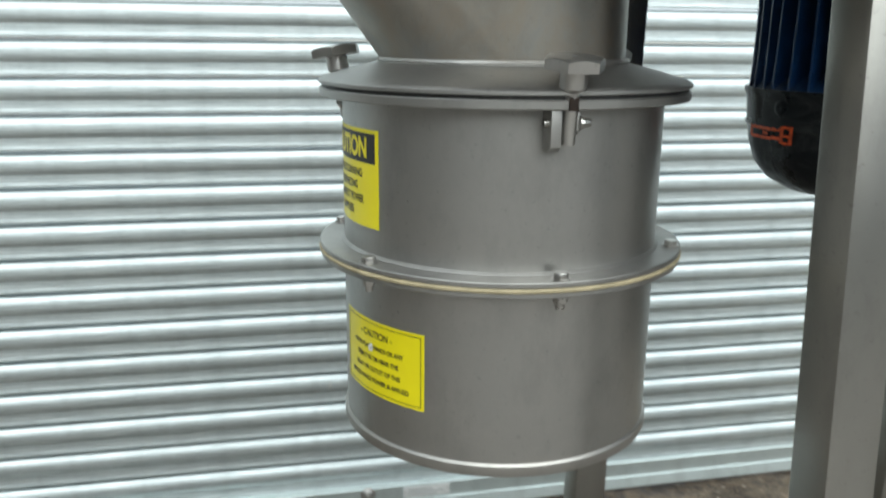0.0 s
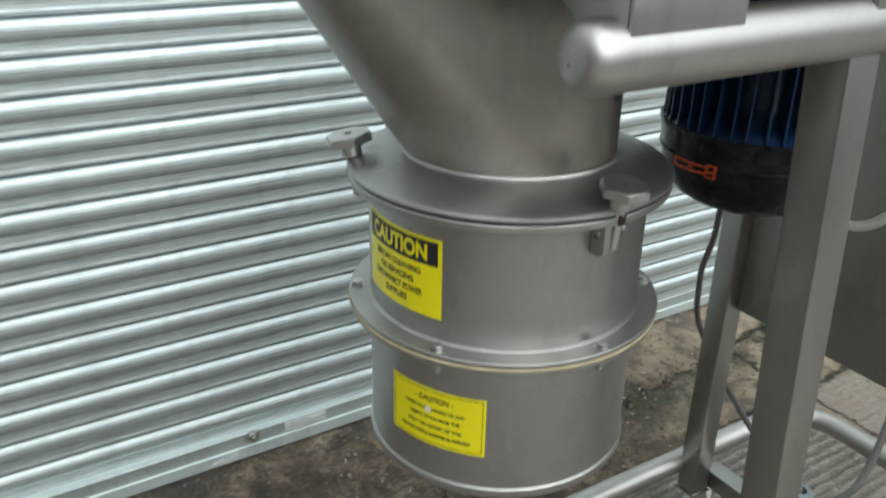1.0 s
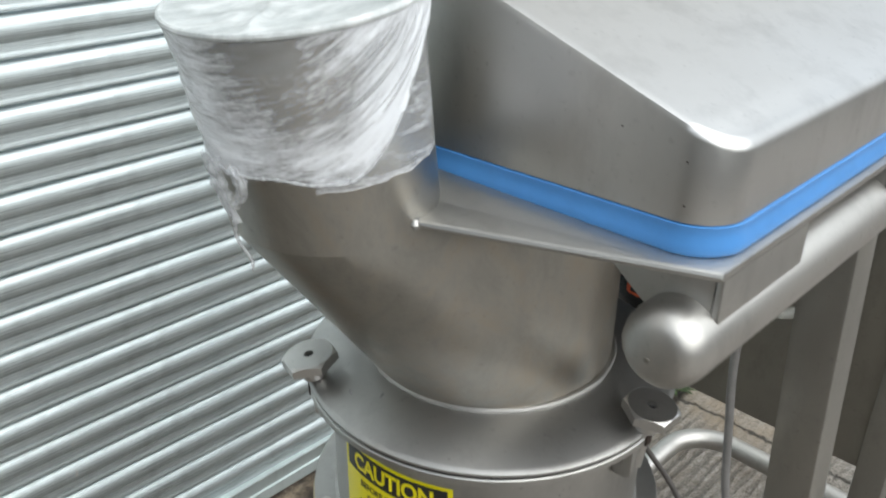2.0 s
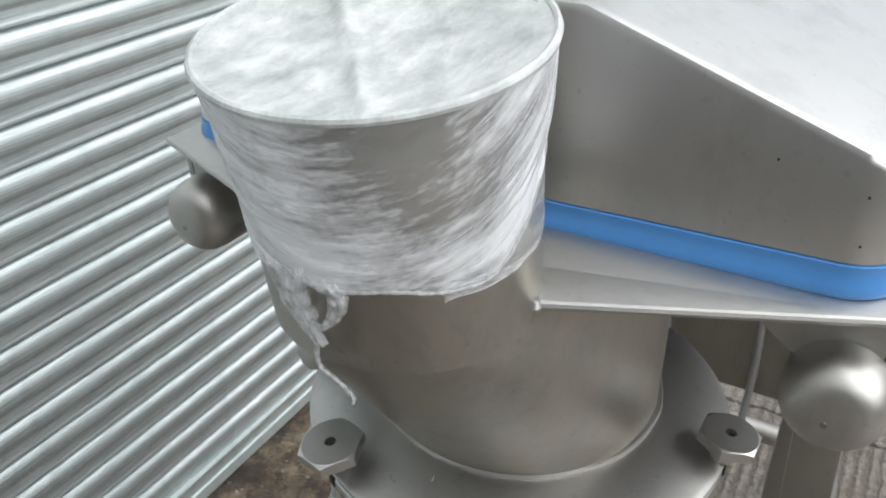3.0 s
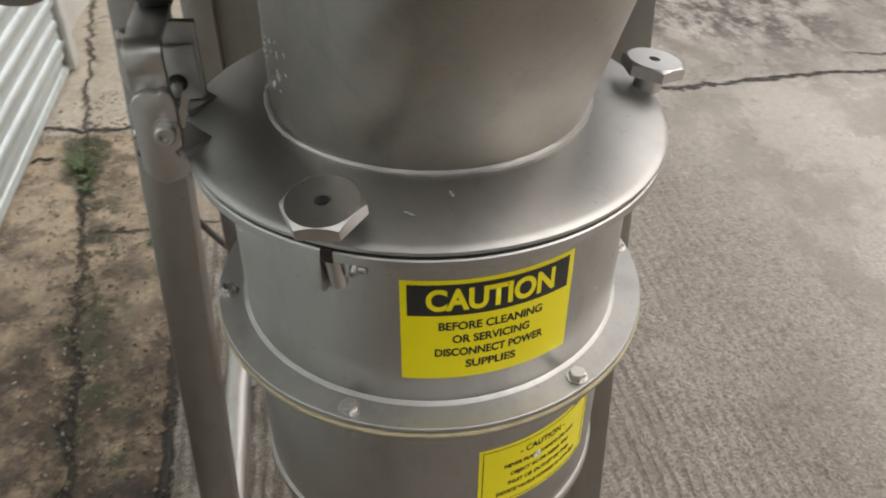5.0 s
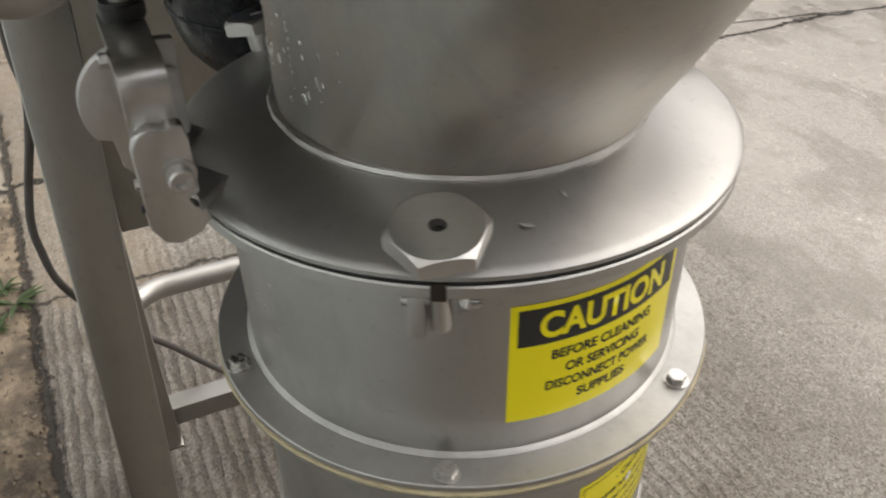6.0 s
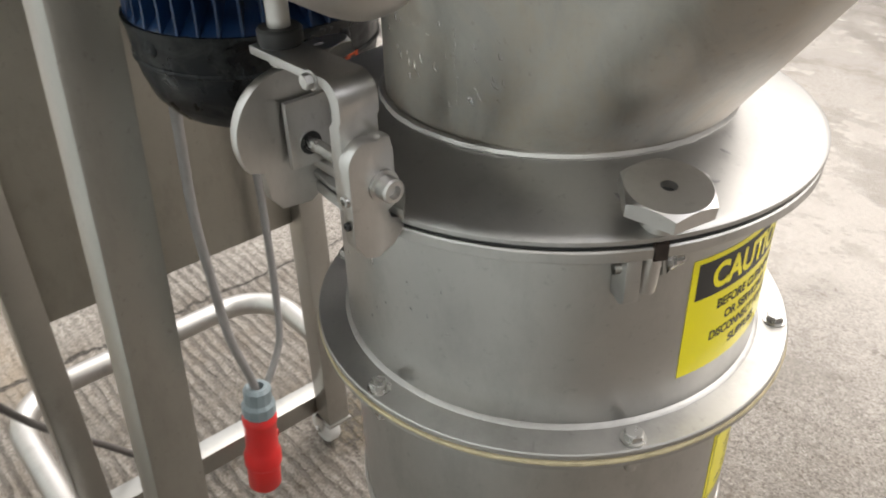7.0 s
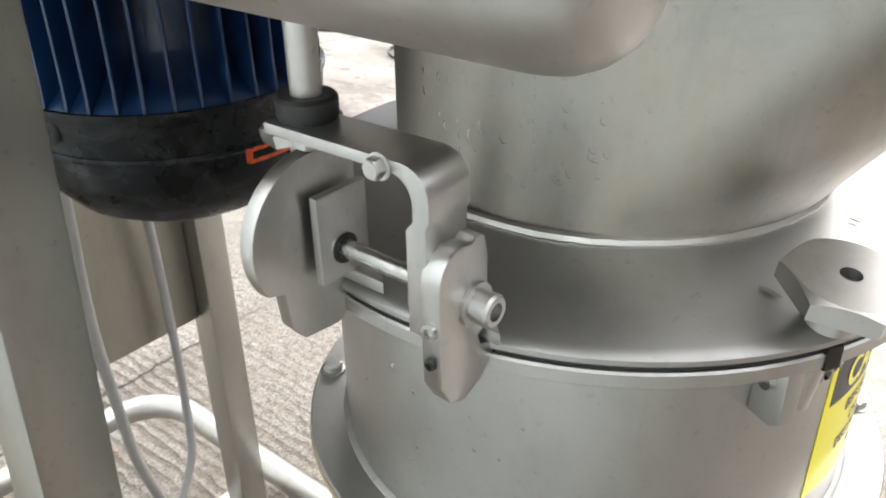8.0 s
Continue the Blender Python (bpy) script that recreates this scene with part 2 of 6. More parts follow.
def ground_material():
    """Yard concrete: brushed slab, dirty and pitted along the shutter, darker in its joints."""
    m, n, l, b = material("yard_concrete")
    geo = n.new("ShaderNodeNewGeometry")
    sep = n.new("ShaderNodeSeparateXYZ")
    l.new(geo.outputs["Position"], sep.inputs[0])

    def calc(op, a, b_=None, c=None):
        k = n.new("ShaderNodeMath")
        k.operation = op
        for i, v in enumerate((a, b_, c)):
            if v is None:
                continue
            if isinstance(v, (int, float)):
                k.inputs[i].default_value = v
            else:
                l.new(v, k.inputs[i])
        return k.outputs[0]

    def span(src, lo, hi, to_lo=0.0, to_hi=1.0):
        k = n.new("ShaderNodeMapRange")
        k.interpolation_type = "SMOOTHSTEP"
        for key, v in (("From Min", lo), ("From Max", hi), ("To Min", to_lo), ("To Max", to_hi)):
            k.inputs[key].default_value = v
        l.new(src, k.inputs["Value"])
        return k.outputs["Result"]
    big = noise_node(n, l, 1.5, 6, 0.62).outputs["Fac"]
    mid = noise_node(n, l, 8, 8, 0.70).outputs["Fac"]
    small = noise_node(n, l, 38, 6, 0.72).outputs["Fac"]
    fine = noise_node(n, l, 190, 4, 0.75).outputs["Fac"]
    stone = n.new("ShaderNodeTexVoronoi")
    stone.inputs["Scale"].default_value = 60
    l.new(geo.outputs["Position"], stone.inputs["Vector"])
    # distance from the crack that runs along the shutter
    e = calc("ADD", calc("MULTIPLY_ADD", sep.outputs["X"], -0.15, 0.47), sep.outputs["Y"])
    e2 = calc("MULTIPLY_ADD", calc("SUBTRACT", mid, 0.5), 0.30, e)
    # edge of the ribbed slab
    edge = calc("ADD", calc("MULTIPLY_ADD", sep.outputs["X"], -0.046, 0.60), sep.outputs["Y"])
    worn = span(calc("MULTIPLY_ADD", calc("SUBTRACT", small, 0.5), 0.05, edge), -0.012, 0.012)
    # slab
    slab = ramp(n, l, big, [(0.30, (0.300, 0.270, 0.238)), (0.70, (0.460, 0.422, 0.378))]).outputs["Color"]
    slab = mix(n, l, span(mid, 0.46, 0.72, 0.0, 0.50), slab, (0.195, 0.170, 0.146))
    slab = mix(n, l, span(small, 0.47, 0.68, 0.0, 0.62), slab, (0.150, 0.126, 0.102))
    slab = mix(n, l, span(fine, 0.53, 0.36, 0.0, 0.60), slab, (0.110, 0.104, 0.088))
    slab = mix(n, l, span(fine, 0.60, 0.74, 0.0, 0.35), slab, (0.52, 0.49, 0.45))
    grain = n.new("ShaderNodeTexVoronoi")
    grain.inputs["Scale"].default_value = 210
    l.new(geo.outputs["Position"], grain.inputs["Vector"])
    gs = n.new("ShaderNodeSeparateColor")
    l.new(grain.outputs["Color"], gs.inputs[0])
    slab = mix(n, l, span(gs.outputs[0], 0.50, 0.95, 0.0, 0.75), slab, (0.115, 0.098, 0.082))
    slab = mix(n, l, span(gs.outputs[1], 0.70, 1.0, 0.0, 0.55), slab, (0.56, 0.52, 0.47))
    # paler outwards: sky glare off the wet ground put into the colour
    slab = mix(n, l, span(sep.outputs["Y"], -1.8, -2.9, 0.0, 0.52), slab, (0.51, 0.47, 0.43))
    # smooth wet bay further out
    sleek = span(calc("MULTIPLY_ADD", calc("SUBTRACT", big, 0.5), 1.6, sep.outputs["Y"]), -1.9, -2.7)
    sleek = calc("MULTIPLY", sleek, span(sep.outputs["X"], 2.2, 1.9, 0.25, 1.0))
    # trodden dirt below the machine
    under = calc("MULTIPLY", span(sep.outputs["X"], 1.62, 1.48), span(sep.outputs["Y"], -2.6, -1.2))
    slab = mix(n, l, calc("MULTIPLY", under, span(mid, 0.32, 0.60, 0.72, 0.12)), slab, (0.150, 0.118, 0.086))
    # dark damp stain on the far bay
    stain = noise_node(n, l, 5.5, 9, 0.78, (1.0, 1.8, 1.0)).outputs["Fac"]
    rx = calc("MULTIPLY", calc("SUBTRACT", sep.outputs["X"], 3.05), 0.95)
    ry = calc("MULTIPLY_ADD", sep.outputs["Y"], 0.80, 2.08)
    reach = calc("SQRT", calc("ADD", calc("MULTIPLY", rx, rx), calc("MULTIPLY", ry, ry)))
    reach = span(calc("MULTIPLY_ADD", calc("SUBTRACT", big, 0.5), 0.9, reach), 0.95, 0.35)
    slab = mix(n, l, calc("MULTIPLY", reach, span(stain, 0.43, 0.56, 0.0, 0.95)), slab, (0.055, 0.047, 0.040))
    # dirt with exposed stones
    dirt = ramp(n, l, mid, [(0.33, (0.016, 0.012, 0.009)), (0.45, (0.066, 0.045, 0.029)), (0.54, (0.150, 0.108, 0.070)), (0.67, (0.330, 0.260, 0.180))]).outputs["Color"]
    dirt = mix(n, l, span(small, 0.38, 0.56, 0.75, 0.0), dirt, (0.026, 0.019, 0.013))
    speck = n.new("ShaderNodeSeparateColor")
    l.new(stone.outputs["Color"], speck.inputs[0])
    pick = calc("MULTIPLY", span(speck.outputs[0], 0.80, 0.86), span(stone.outputs["Distance"], 0.45, 0.30))
    tone = mix(n, l, speck.outputs[1], (0.10, 0.075, 0.055), (0.30, 0.255, 0.20))
    dirt = mix(n, l, calc("MULTIPLY", pick, span(big, 0.35, 0.55, 0.45, 0.95)), dirt, tone)
    dirt = mix(n, l, calc("MULTIPLY", span(sep.outputs["X"], 0.75, 1.75), span(mid, 0.40, 0.58, 0.25, 0.85)), dirt, (0.390, 0.310, 0.220))
    dirt = mix(n, l, calc("MULTIPLY", span(fine, 0.58, 0.72, 0.0, 0.6), span(mid, 0.4, 0.6)), dirt, (0.40, 0.35, 0.29))
    moss_n = noise_node(n, l, 13, 6, 0.75).outputs["Fac"]
    near = calc("MULTIPLY", span(calc("ABSOLUTE", calc("ADD", e2, 0.04)), 0.11, 0.03), span(moss_n, 0.46, 0.57, 0.0, 0.9))
    dirt = mix(n, l, near, dirt, (0.030, 0.036, 0.012))
    # mossy hollow where the crack meets the cross joint
    hx = calc("MULTIPLY", calc("SUBTRACT", sep.outputs["X"], 1.94), 0.42)
    hy = calc("MULTIPLY_ADD", sep.outputs["X"], -0.22, calc("ADD", sep.outputs["Y"], 0.605))
    hollow = calc("ADD", calc("SQRT", calc("ADD", calc("MULTIPLY", hx, hx), calc("MULTIPLY", hy, hy))), calc("MULTIPLY", calc("SUBTRACT", small, 0.5), 0.07))
    dirt = mix(n, l, span(hollow, 0.085, 0.045, 0.0, 0.92), dirt, mix(n, l, span(small, 0.42, 0.58), (0.018, 0.017, 0.009), (0.060, 0.078, 0.020)))
    beyond = calc("MULTIPLY_ADD", calc("SUBTRACT", small, 0.5), 0.06, sep.outputs["X"])
    pale = mix(n, l, span(small, 0.44, 0.64, 0.0, 0.55), (0.43, 0.385, 0.315), (0.26, 0.215, 0.16))
    dirt = mix(n, l, span(beyond, 2.06, 2.12, 0.0, 0.88), dirt, pale)
    # damp patches left on the outer bay
    damp = noise_node(n, l, 2.4, 8, 0.68, (1.0, 1.5, 1.0)).outputs["Fac"]
    damp = calc("MULTIPLY", span(damp, 0.47, 0.60, 0.0, 0.55), span(sep.outputs["Y"], -1.7, -2.4))
    slab = mix(n, l, damp, slab, (0.205, 0.182, 0.155))
    # worn tan corner of the slab beside the weeds, its ribs rubbed away
    rubbed = calc("MULTIPLY", span(sep.outputs["X"], 1.35, 1.50), span(calc("MULTIPLY_ADD", calc("SUBTRACT", mid, 0.5), 0.25, sep.outputs["Y"]), -0.95, -0.80))
    slab = mix(n, l, calc("MULTIPLY", rubbed, span(mid, 0.38, 0.60, 0.75, 0.30)), slab, (0.30, 0.235, 0.165))
    # mottled dark brown patch beside the rear castor
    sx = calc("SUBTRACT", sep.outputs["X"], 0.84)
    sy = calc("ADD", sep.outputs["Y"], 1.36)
    castor_patch = calc("ADD", calc("SQRT", calc("ADD", calc("MULTIPLY", sx, sx), calc("MULTIPLY", sy, sy))), calc("MULTIPLY", calc("SUBTRACT", small, 0.5), 0.22))
    slab = mix(n, l, span(castor_patch, 0.14, 0.06, 0.0, 0.85), slab, mix(n, l, span(small, 0.42, 0.58), (0.035, 0.028, 0.018), (0.14, 0.110, 0.066)))
    base = mix(n, l, worn, slab, dirt)
    # ragged joints across the slab and the crack
    wob = calc("MULTIPLY_ADD", calc("SUBTRACT", small, 0.5), 0.05, calc("MULTIPLY_ADD", calc("SUBTRACT", big, 0.5), 0.22, calc("MULTIPLY_ADD", calc("SUBTRACT", mid, 0.5), 0.09, sep.outputs["X"])))
    j1 = span(calc("ABSOLUTE", calc("SUBTRACT", wob, 2.14)), 0.016, 0.004)
    wob2 = calc("MULTIPLY_ADD", calc("SUBTRACT", small, 0.5), 0.04, calc("MULTIPLY_ADD", calc("SUBTRACT", mid, 0.5), 0.07, sep.outputs["X"]))
    j2 = span(calc("ABSOLUTE", calc("SUBTRACT", wob2, 1.50)), 0.008, 0.002, 0.0, 0.75)
    j2 = calc("MULTIPLY", calc("MULTIPLY", j2, span(e, 0.02, -0.02)), span(sep.outputs["Y"], -1.95, -1.6, 0.12, 1.0))
    e3 = calc("MULTIPLY_ADD", calc("SUBTRACT", small, 0.5), 0.05, calc("MULTIPLY_ADD", calc("SUBTRACT", mid, 0.5), 0.14, e))
    j3 = span(calc("ABSOLUTE", e3), 0.012, 0.003, 0.0, 0.85)
    # open joint between the threshold and the ribbed slab
    e4 = calc("MULTIPLY_ADD", calc("SUBTRACT", small, 0.5), 0.05, calc("MULTIPLY_ADD", calc("SUBTRACT", mid, 0.5), 0.05, edge))
    j4 = span(calc("ABSOLUTE", e4), 0.016, 0.005, 0.0, 0.9)
    # second crack beside the far cross joint
    j5 = span(calc("ABSOLUTE", calc("SUBTRACT", calc("MULTIPLY_ADD", sep.outputs["Y"], -0.198, wob2), 2.930)), 0.012, 0.003, 0.0, 0.8)
    j5 = calc("MULTIPLY", j5, span(sep.outputs["Y"], -3.0, -3.15))
    crack = calc("MAXIMUM", calc("MAXIMUM", calc("MAXIMUM", calc("MAXIMUM", j1, j2), j3), j4), j5)
    base = mix(n, l, crack, base, (0.022, 0.018, 0.014))
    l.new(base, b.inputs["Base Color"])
    rough = span(calc("MULTIPLY_ADD", calc("SUBTRACT", mid, 0.5), 0.35, big), 0.38, 0.60, 0.24, 0.62)
    rough = calc("MULTIPLY", rough, calc("MULTIPLY_ADD", sleek, -0.45, calc("MULTIPLY_ADD", damp, -0.6, 1.0)))
    l.new(rough, b.inputs["Roughness"])
    # brushed ribs along the slab
    wave = n.new("ShaderNodeTexWave")
    for key, v in (("Scale", 11.0), ("Distortion", 4.5), ("Detail", 5.0), ("Detail Scale", 2.6), ("Detail Roughness", 0.75)):
        wave.inputs[key].default_value = v
    wave.bands_direction = "Y"
    drawn = n.new("ShaderNodeMapping")
    drawn.inputs["Scale"].default_value = (0.55, 1.0, 1.0)
    l.new(geo.outputs["Position"], drawn.inputs["Vector"])
    l.new(drawn.outputs["Vector"], wave.inputs["Vector"])
    ridge = calc("MULTIPLY_ADD", calc("SUBTRACT", small, 0.5), 0.9, wave.outputs["Fac"])
    patchy = noise_node(n, l, 2.6, 4, 0.6).outputs["Fac"]
    keep = calc("MULTIPLY", span(patchy, 0.36, 0.58, 0.30, 0.95), span(sep.outputs["X"], 2.14, 2.10, 0.15, 1.0))
    keep = calc("MULTIPLY", keep, span(sep.outputs["Y"], -2.20, -1.05, 0.06, 1.0))
    keep = calc("MULTIPLY", keep, calc("MULTIPLY_ADD", rubbed, -0.8, 1.0))
    keep = calc("MULTIPLY", keep, span(edge, -0.02, 0.0, 1.0, 0.0))
    rib = calc("MULTIPLY", span(ridge, 0.05, 0.75), keep)
    groove = calc("MULTIPLY", span(ridge, 0.32, 0.04), keep)
    base = mix(n, l, calc("MULTIPLY", groove, 0.68), base, (0.060, 0.048, 0.037))
    l.new(base, b.inputs["Base Color"])
    h = calc("MULTIPLY_ADD", small, 0.55, rib)
    h = calc("MULTIPLY_ADD", fine, 0.55, h)
    h = calc("MULTIPLY_ADD", pick, calc("MULTIPLY", worn, 0.7), h)
    h = calc("MULTIPLY_ADD", crack, -1.6, h)
    relief = bump(n, l, b, h, 1.0, 0.010)
    l.new(calc("MULTIPLY_ADD", sleek, -0.6, 1.0), relief.inputs["Strength"])
    return m


GROUND = ground_material()
# dark tones for the unseen surroundings that the steel reflects
DARK_SOUTH = plain("dark_unseen_south", (0.075, 0.080, 0.075), 0.8, vary=0.4, scale=2, bump_k=0.2)
DARK_WEST = plain("dark_unseen_west", (0.16, 0.16, 0.15), 0.7, vary=0.3, scale=3, bump_k=0.2)
PAINTED = plain("painted_blockwork", (0.62, 0.60, 0.57), 0.85, vary=0.3, scale=3, bump_k=0.3)


# ---- mesh helpers ----
def part(name, bm, mat, parent=None, label="", smooth=35):
    bm.normal_update()
    me = bpy.data.meshes.new(name)
    bm.to_mesh(me)
    bm.free()
    return mesh_part(name, me, mat, parent, label, smooth)


def mesh_part(name, me, mat, parent=None, label="", smooth=35):
    if mat and not me.materials:
        me.materials.append(mat)
    if smooth:
        me.polygons.foreach_set("use_smooth", [True] * len(me.polygons))
        me.set_sharp_from_angle(angle=radians(smooth))
    ob = new(name, me)
    if parent:
        ob.parent = parent
        top = parent
        while top.parent:
            top = top.parent
        if parent is top:
            ob.matrix_parent_inverse = top.matrix_basis.inverted()
    if label:
        ob["label"] = label
    return ob


def thing(name, at, label, category, group="", kind=""):
    e = new(name)
    e.matrix_basis = Matrix.Translation(at)
    e.empty_display_size = 0.05
    return tagged(e, label, category, group, kind)


def box(bm, x0, x1, y0, y1, z0, z1, bevel=0.0, m=None):
    b = bmesh.new()
    bmesh.ops.create_cube(b, size=1)
    for v in b.verts:
        v.co = Vector(((x0 + x1) / 2 + v.co.x * (x1 - x0), (y0 + y1) / 2 + v.co.y * (y1 - y0), (z0 + z1) / 2 + v.co.z * (z1 - z0)))
    if bevel:
        bmesh.ops.bevel(b, geom=b.edges[:], offset=bevel, segments=2, affect="EDGES", profile=0.6)
    join(bm, b, m)
    return bm


def join(bm, b, m=None):
    if m is not None:
        b.transform(m)
    me = bpy.data.meshes.new("tmp")
    b.to_mesh(me)
    b.free()
    bm.from_mesh(me)
    bpy.data.meshes.remove(me)


def lathe(bm, profile, seg=64, m=None, close=False, a0=0.0, a1=math.tau):
    """Turns rows of (radius, height) about the z axis."""
    b = bmesh.new()
    full = abs(a1 - a0 - math.tau) < 1e-6
    steps = seg if full else seg + 1
    rings = []
    for r, z in profile:
        if r < 1e-6:
            rings.append([b.verts.new((0, 0, z))])
        else:
            rings.append([b.verts.new((r * math.cos(a0 + (a1 - a0) * i / seg), r * math.sin(a0 + (a1 - a0) * i / seg), z)) for i in range(steps)])
    pairs = list(zip(rings, rings[1:])) + ([(rings[-1], rings[0])] if close else [])
    for p, q in pairs:
        for i in range(seg if full else seg):
            j = (i + 1) % steps
            if len(p) == 1 and len(q) == 1:
                continue
            if len(p) == 1:
                b.faces.new((p[0], q[j], q[i]))
            elif len(q) == 1:
                b.faces.new((p[i], p[j], q[0]))
            else:
                b.faces.new((p[i], p[j], q[j], q[i]))
    bmesh.ops.recalc_face_normals(b, faces=b.faces[:])
    join(bm, b, m)
    return bm


def tube(bm, pts, r, seg=12, caps=True, loop=False):
    """A round bar along a path."""
    pts = [Vector(p) for p in pts]
    b = bmesh.new()
    rings, up = [], None
    for i, p in enumerate(pts):
        if loop:
            d = (pts[(i + 1) % len(pts)] - pts[i - 1]).normalized()
        else:
            d = (pts[min(i + 1, len(pts) - 1)] - pts[max(i - 1, 0)]).normalized()
        if up is None:
            up = d.orthogonal().normalized()
        up = (up - d * up.dot(d)).normalized()
        side = d.cross(up)
        rr = r[i] if isinstance(r, (list, tuple)) else r
        rings.append([b.verts.new(p + rr * (math.cos(a) * up + math.sin(a) * side)) for a in (math.tau * k / seg for k in range(seg))])
    for p, q in list(zip(rings, rings[1:])) + ([(rings[-1], rings[0])] if loop else []):
        for k in range(seg):
            b.faces.new((p[k], p[(k + 1) % seg], q[(k + 1) % seg], q[k]))
    if caps and not loop:
        b.faces.new(rings[0][::-1])
        b.faces.new(rings[-1])
    bmesh.ops.recalc_face_normals(b, faces=b.faces[:])
    join(bm, b)
    return bm


def smooth_path(ctrl, n=10):
    """Catmull-Rom through the given places."""
    c = [Vector(p) for p in ctrl]
    c = [2 * c[0] - c[1]] + c + [2 * c[-1] - c[-2]]
    out = []
    for i in range(1, len(c) - 2):
        for k in range(n):
            t = k / n
            a, b_, d, e = c[i - 1], c[i], c[i + 1], c[i + 2]
            out.append(0.5 * (2 * b_ + (d - a) * t + (2 * a - 5 * b_ + 4 * d - e) * t * t + (3 * b_ - a - 3 * d + e) * t ** 3))
    return out + [c[-2]]


def round_corners(pts, r, n=8):
    """A polyline whose inner corners are rounded by r."""
    pts = [Vector(p) for p in pts]
    out = [pts[0]]
    for a, b_, c in zip(pts, pts[1:], pts[2:]):
        u, v = (a - b_).normalized(), (c - b_).normalized()
        half = math.acos(max(-1, min(1, u.dot(v)))) / 2
        d = r / math.tan(half)
        p, q = b_ + u * d, b_ + v * d
        mid = b_ + (u + v).normalized() * (r / math.sin(half))
        for k in range(n + 1):
            s = (p - mid).lerp(q - mid, k / n).normalized() * r
            out.append(mid + s)
    return out + [pts[-1]]


def plate(bm, outline, thick, m=None, bevel=0.0):
    """A flat plate: the outline in x, y, raised by its thickness along z."""
    b = bmesh.new()
    f = b.faces.new([b.verts.new((x, y, 0)) for x, y in outline])
    ext = bmesh.ops.extrude_face_region(b, geom=[f])
    for v in ext["geom"]:
        if isinstance(v, bmesh.types.BMVert):
            v.co.z += thick
    bmesh.ops.recalc_face_normals(b, faces=b.faces[:])
    if bevel:
        edges = [e for e in b.edges if len(e.link_faces) == 2 and e.calc_face_angle() > 0.6]
        bmesh.ops.bevel(b, geom=edges, offset=bevel, segments=2, affect="EDGES", profile=0.6)
    join(bm, b, m)
    return bm


def hexagon(r, turn=0.0):
    return [(r * math.cos(turn + k * math.tau / 6), r * math.sin(turn + k * math.tau / 6)) for k in range(6)]


def axis_to(direction, at):
    """Turns +z to the direction and moves to the place."""
    return Matrix.Translation(at) @ Vector(direction).to_track_quat("Z", "Y").to_matrix().to_4x4()


def hex_head(bm, at, direction, r, h):
    b = bmesh.new()
    plate(b, hexagon(r), h, None, r * 0.12)
    lathe(b, [(0, h + 0.0004), (r * 0.78, h + 0.0004), (r * 0.84, h - 0.0002)], 18)
    lathe(b, [(r * 1.22, 0), (r * 1.22, h * 0.16), (r * 0.9, h * 0.2)], 18)
    join(bm, b, axis_to(direction, at))
    return bm

# ---- plan: metres; the shutter stands in the plane y = 0, the machine in front of it ----
CX, CY = 0.0137, -1.0375          # axis of the can
YM = -1.043                      # middle line of the machine
RAIL_Y, RAIL_Z, RAIL_R = (-0.8085, -1.2730), 1.274, 0.030
LEG_X, LEG_W = (0.24, 0.765), 0.048
MX, MY = -0.186, -1.0480         # inlet mouth
NECK_R = 0.1165                  # chute where it meets the lid
AX = Matrix.Translation((CX, CY, 0))
AX_LID = Matrix.Translation((CX + 0.0015, CY + 0.0015, 0))   # the lid sits slightly off the axis

# ---- ground: one sheet, fine near the machine, running out to the horizon ----
def ground_sheet():
    def steps(lo, hi, fine):
        inner = list(np.arange(lo, hi, fine))
        out, d, x = [], fine, hi
        while x < 400:
            out.append(x)
            d *= 1.35
            x += d
        left, d, x = [], fine, lo
        while x > -400:
            d *= 1.35
            x -= d
            left.append(x)
        return np.array(left[::-1] + inner + out)
    xs, ys = steps(-1.0, 2.9, 0.017), steps(-2.7, 0.30, 0.017)
    verts = []
    for y in ys:
        for x in xs:
            z = 0.0
            if -1.6 < x < 3.8 and -3.3 < y < 0.6:
                n1 = noise.noise(Vector((x * 1.3, y * 1.3, 0)))
                n2 = noise.noise(Vector((x * 14, y * 14, 3)))
                n3 = noise.noise(Vector((x * 34, y * 34, 7)))
                e = y + 0.47 - 0.15 * x + 0.03 * n1 + 0.02 * n2
                edge = y + 0.60 - 0.046 * x + 0.012 * n2
                worn = min(1.0, max(0.0, (edge + 0.02) / 0.04))
                z = 0.004 * n1 + worn * (-0.006 + 0.006 * n2 + 0.005 * n3) + (1 - worn) * 0.001 * n2
                z -= 0.008 * math.exp(-(e / 0.020) ** 2) + 0.008 * math.exp(-(edge / 0.018) ** 2)
            verts.append((x, y, z - 0.004))
    nx = len(xs)
    faces = [(j * nx + i, j * nx + i + 1, (j + 1) * nx + i + 1, (j + 1) * nx + i) for j in range(len(ys) - 1) for i in range(nx - 1)]
    me = bpy.data.meshes.new("ground")
    me.from_pydata(verts, [], faces)
    me.update()
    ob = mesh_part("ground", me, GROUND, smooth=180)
    return tagged(ob, "damp worn concrete yard slab, brown and pitted along the shutter", "ground", kind="structure")


ground_sheet()

# ---- roller shutter ----
SH_X0, SH_X1, LATH, LATH_FOOT = -2.4, 2.58, 0.07575, 0.0750


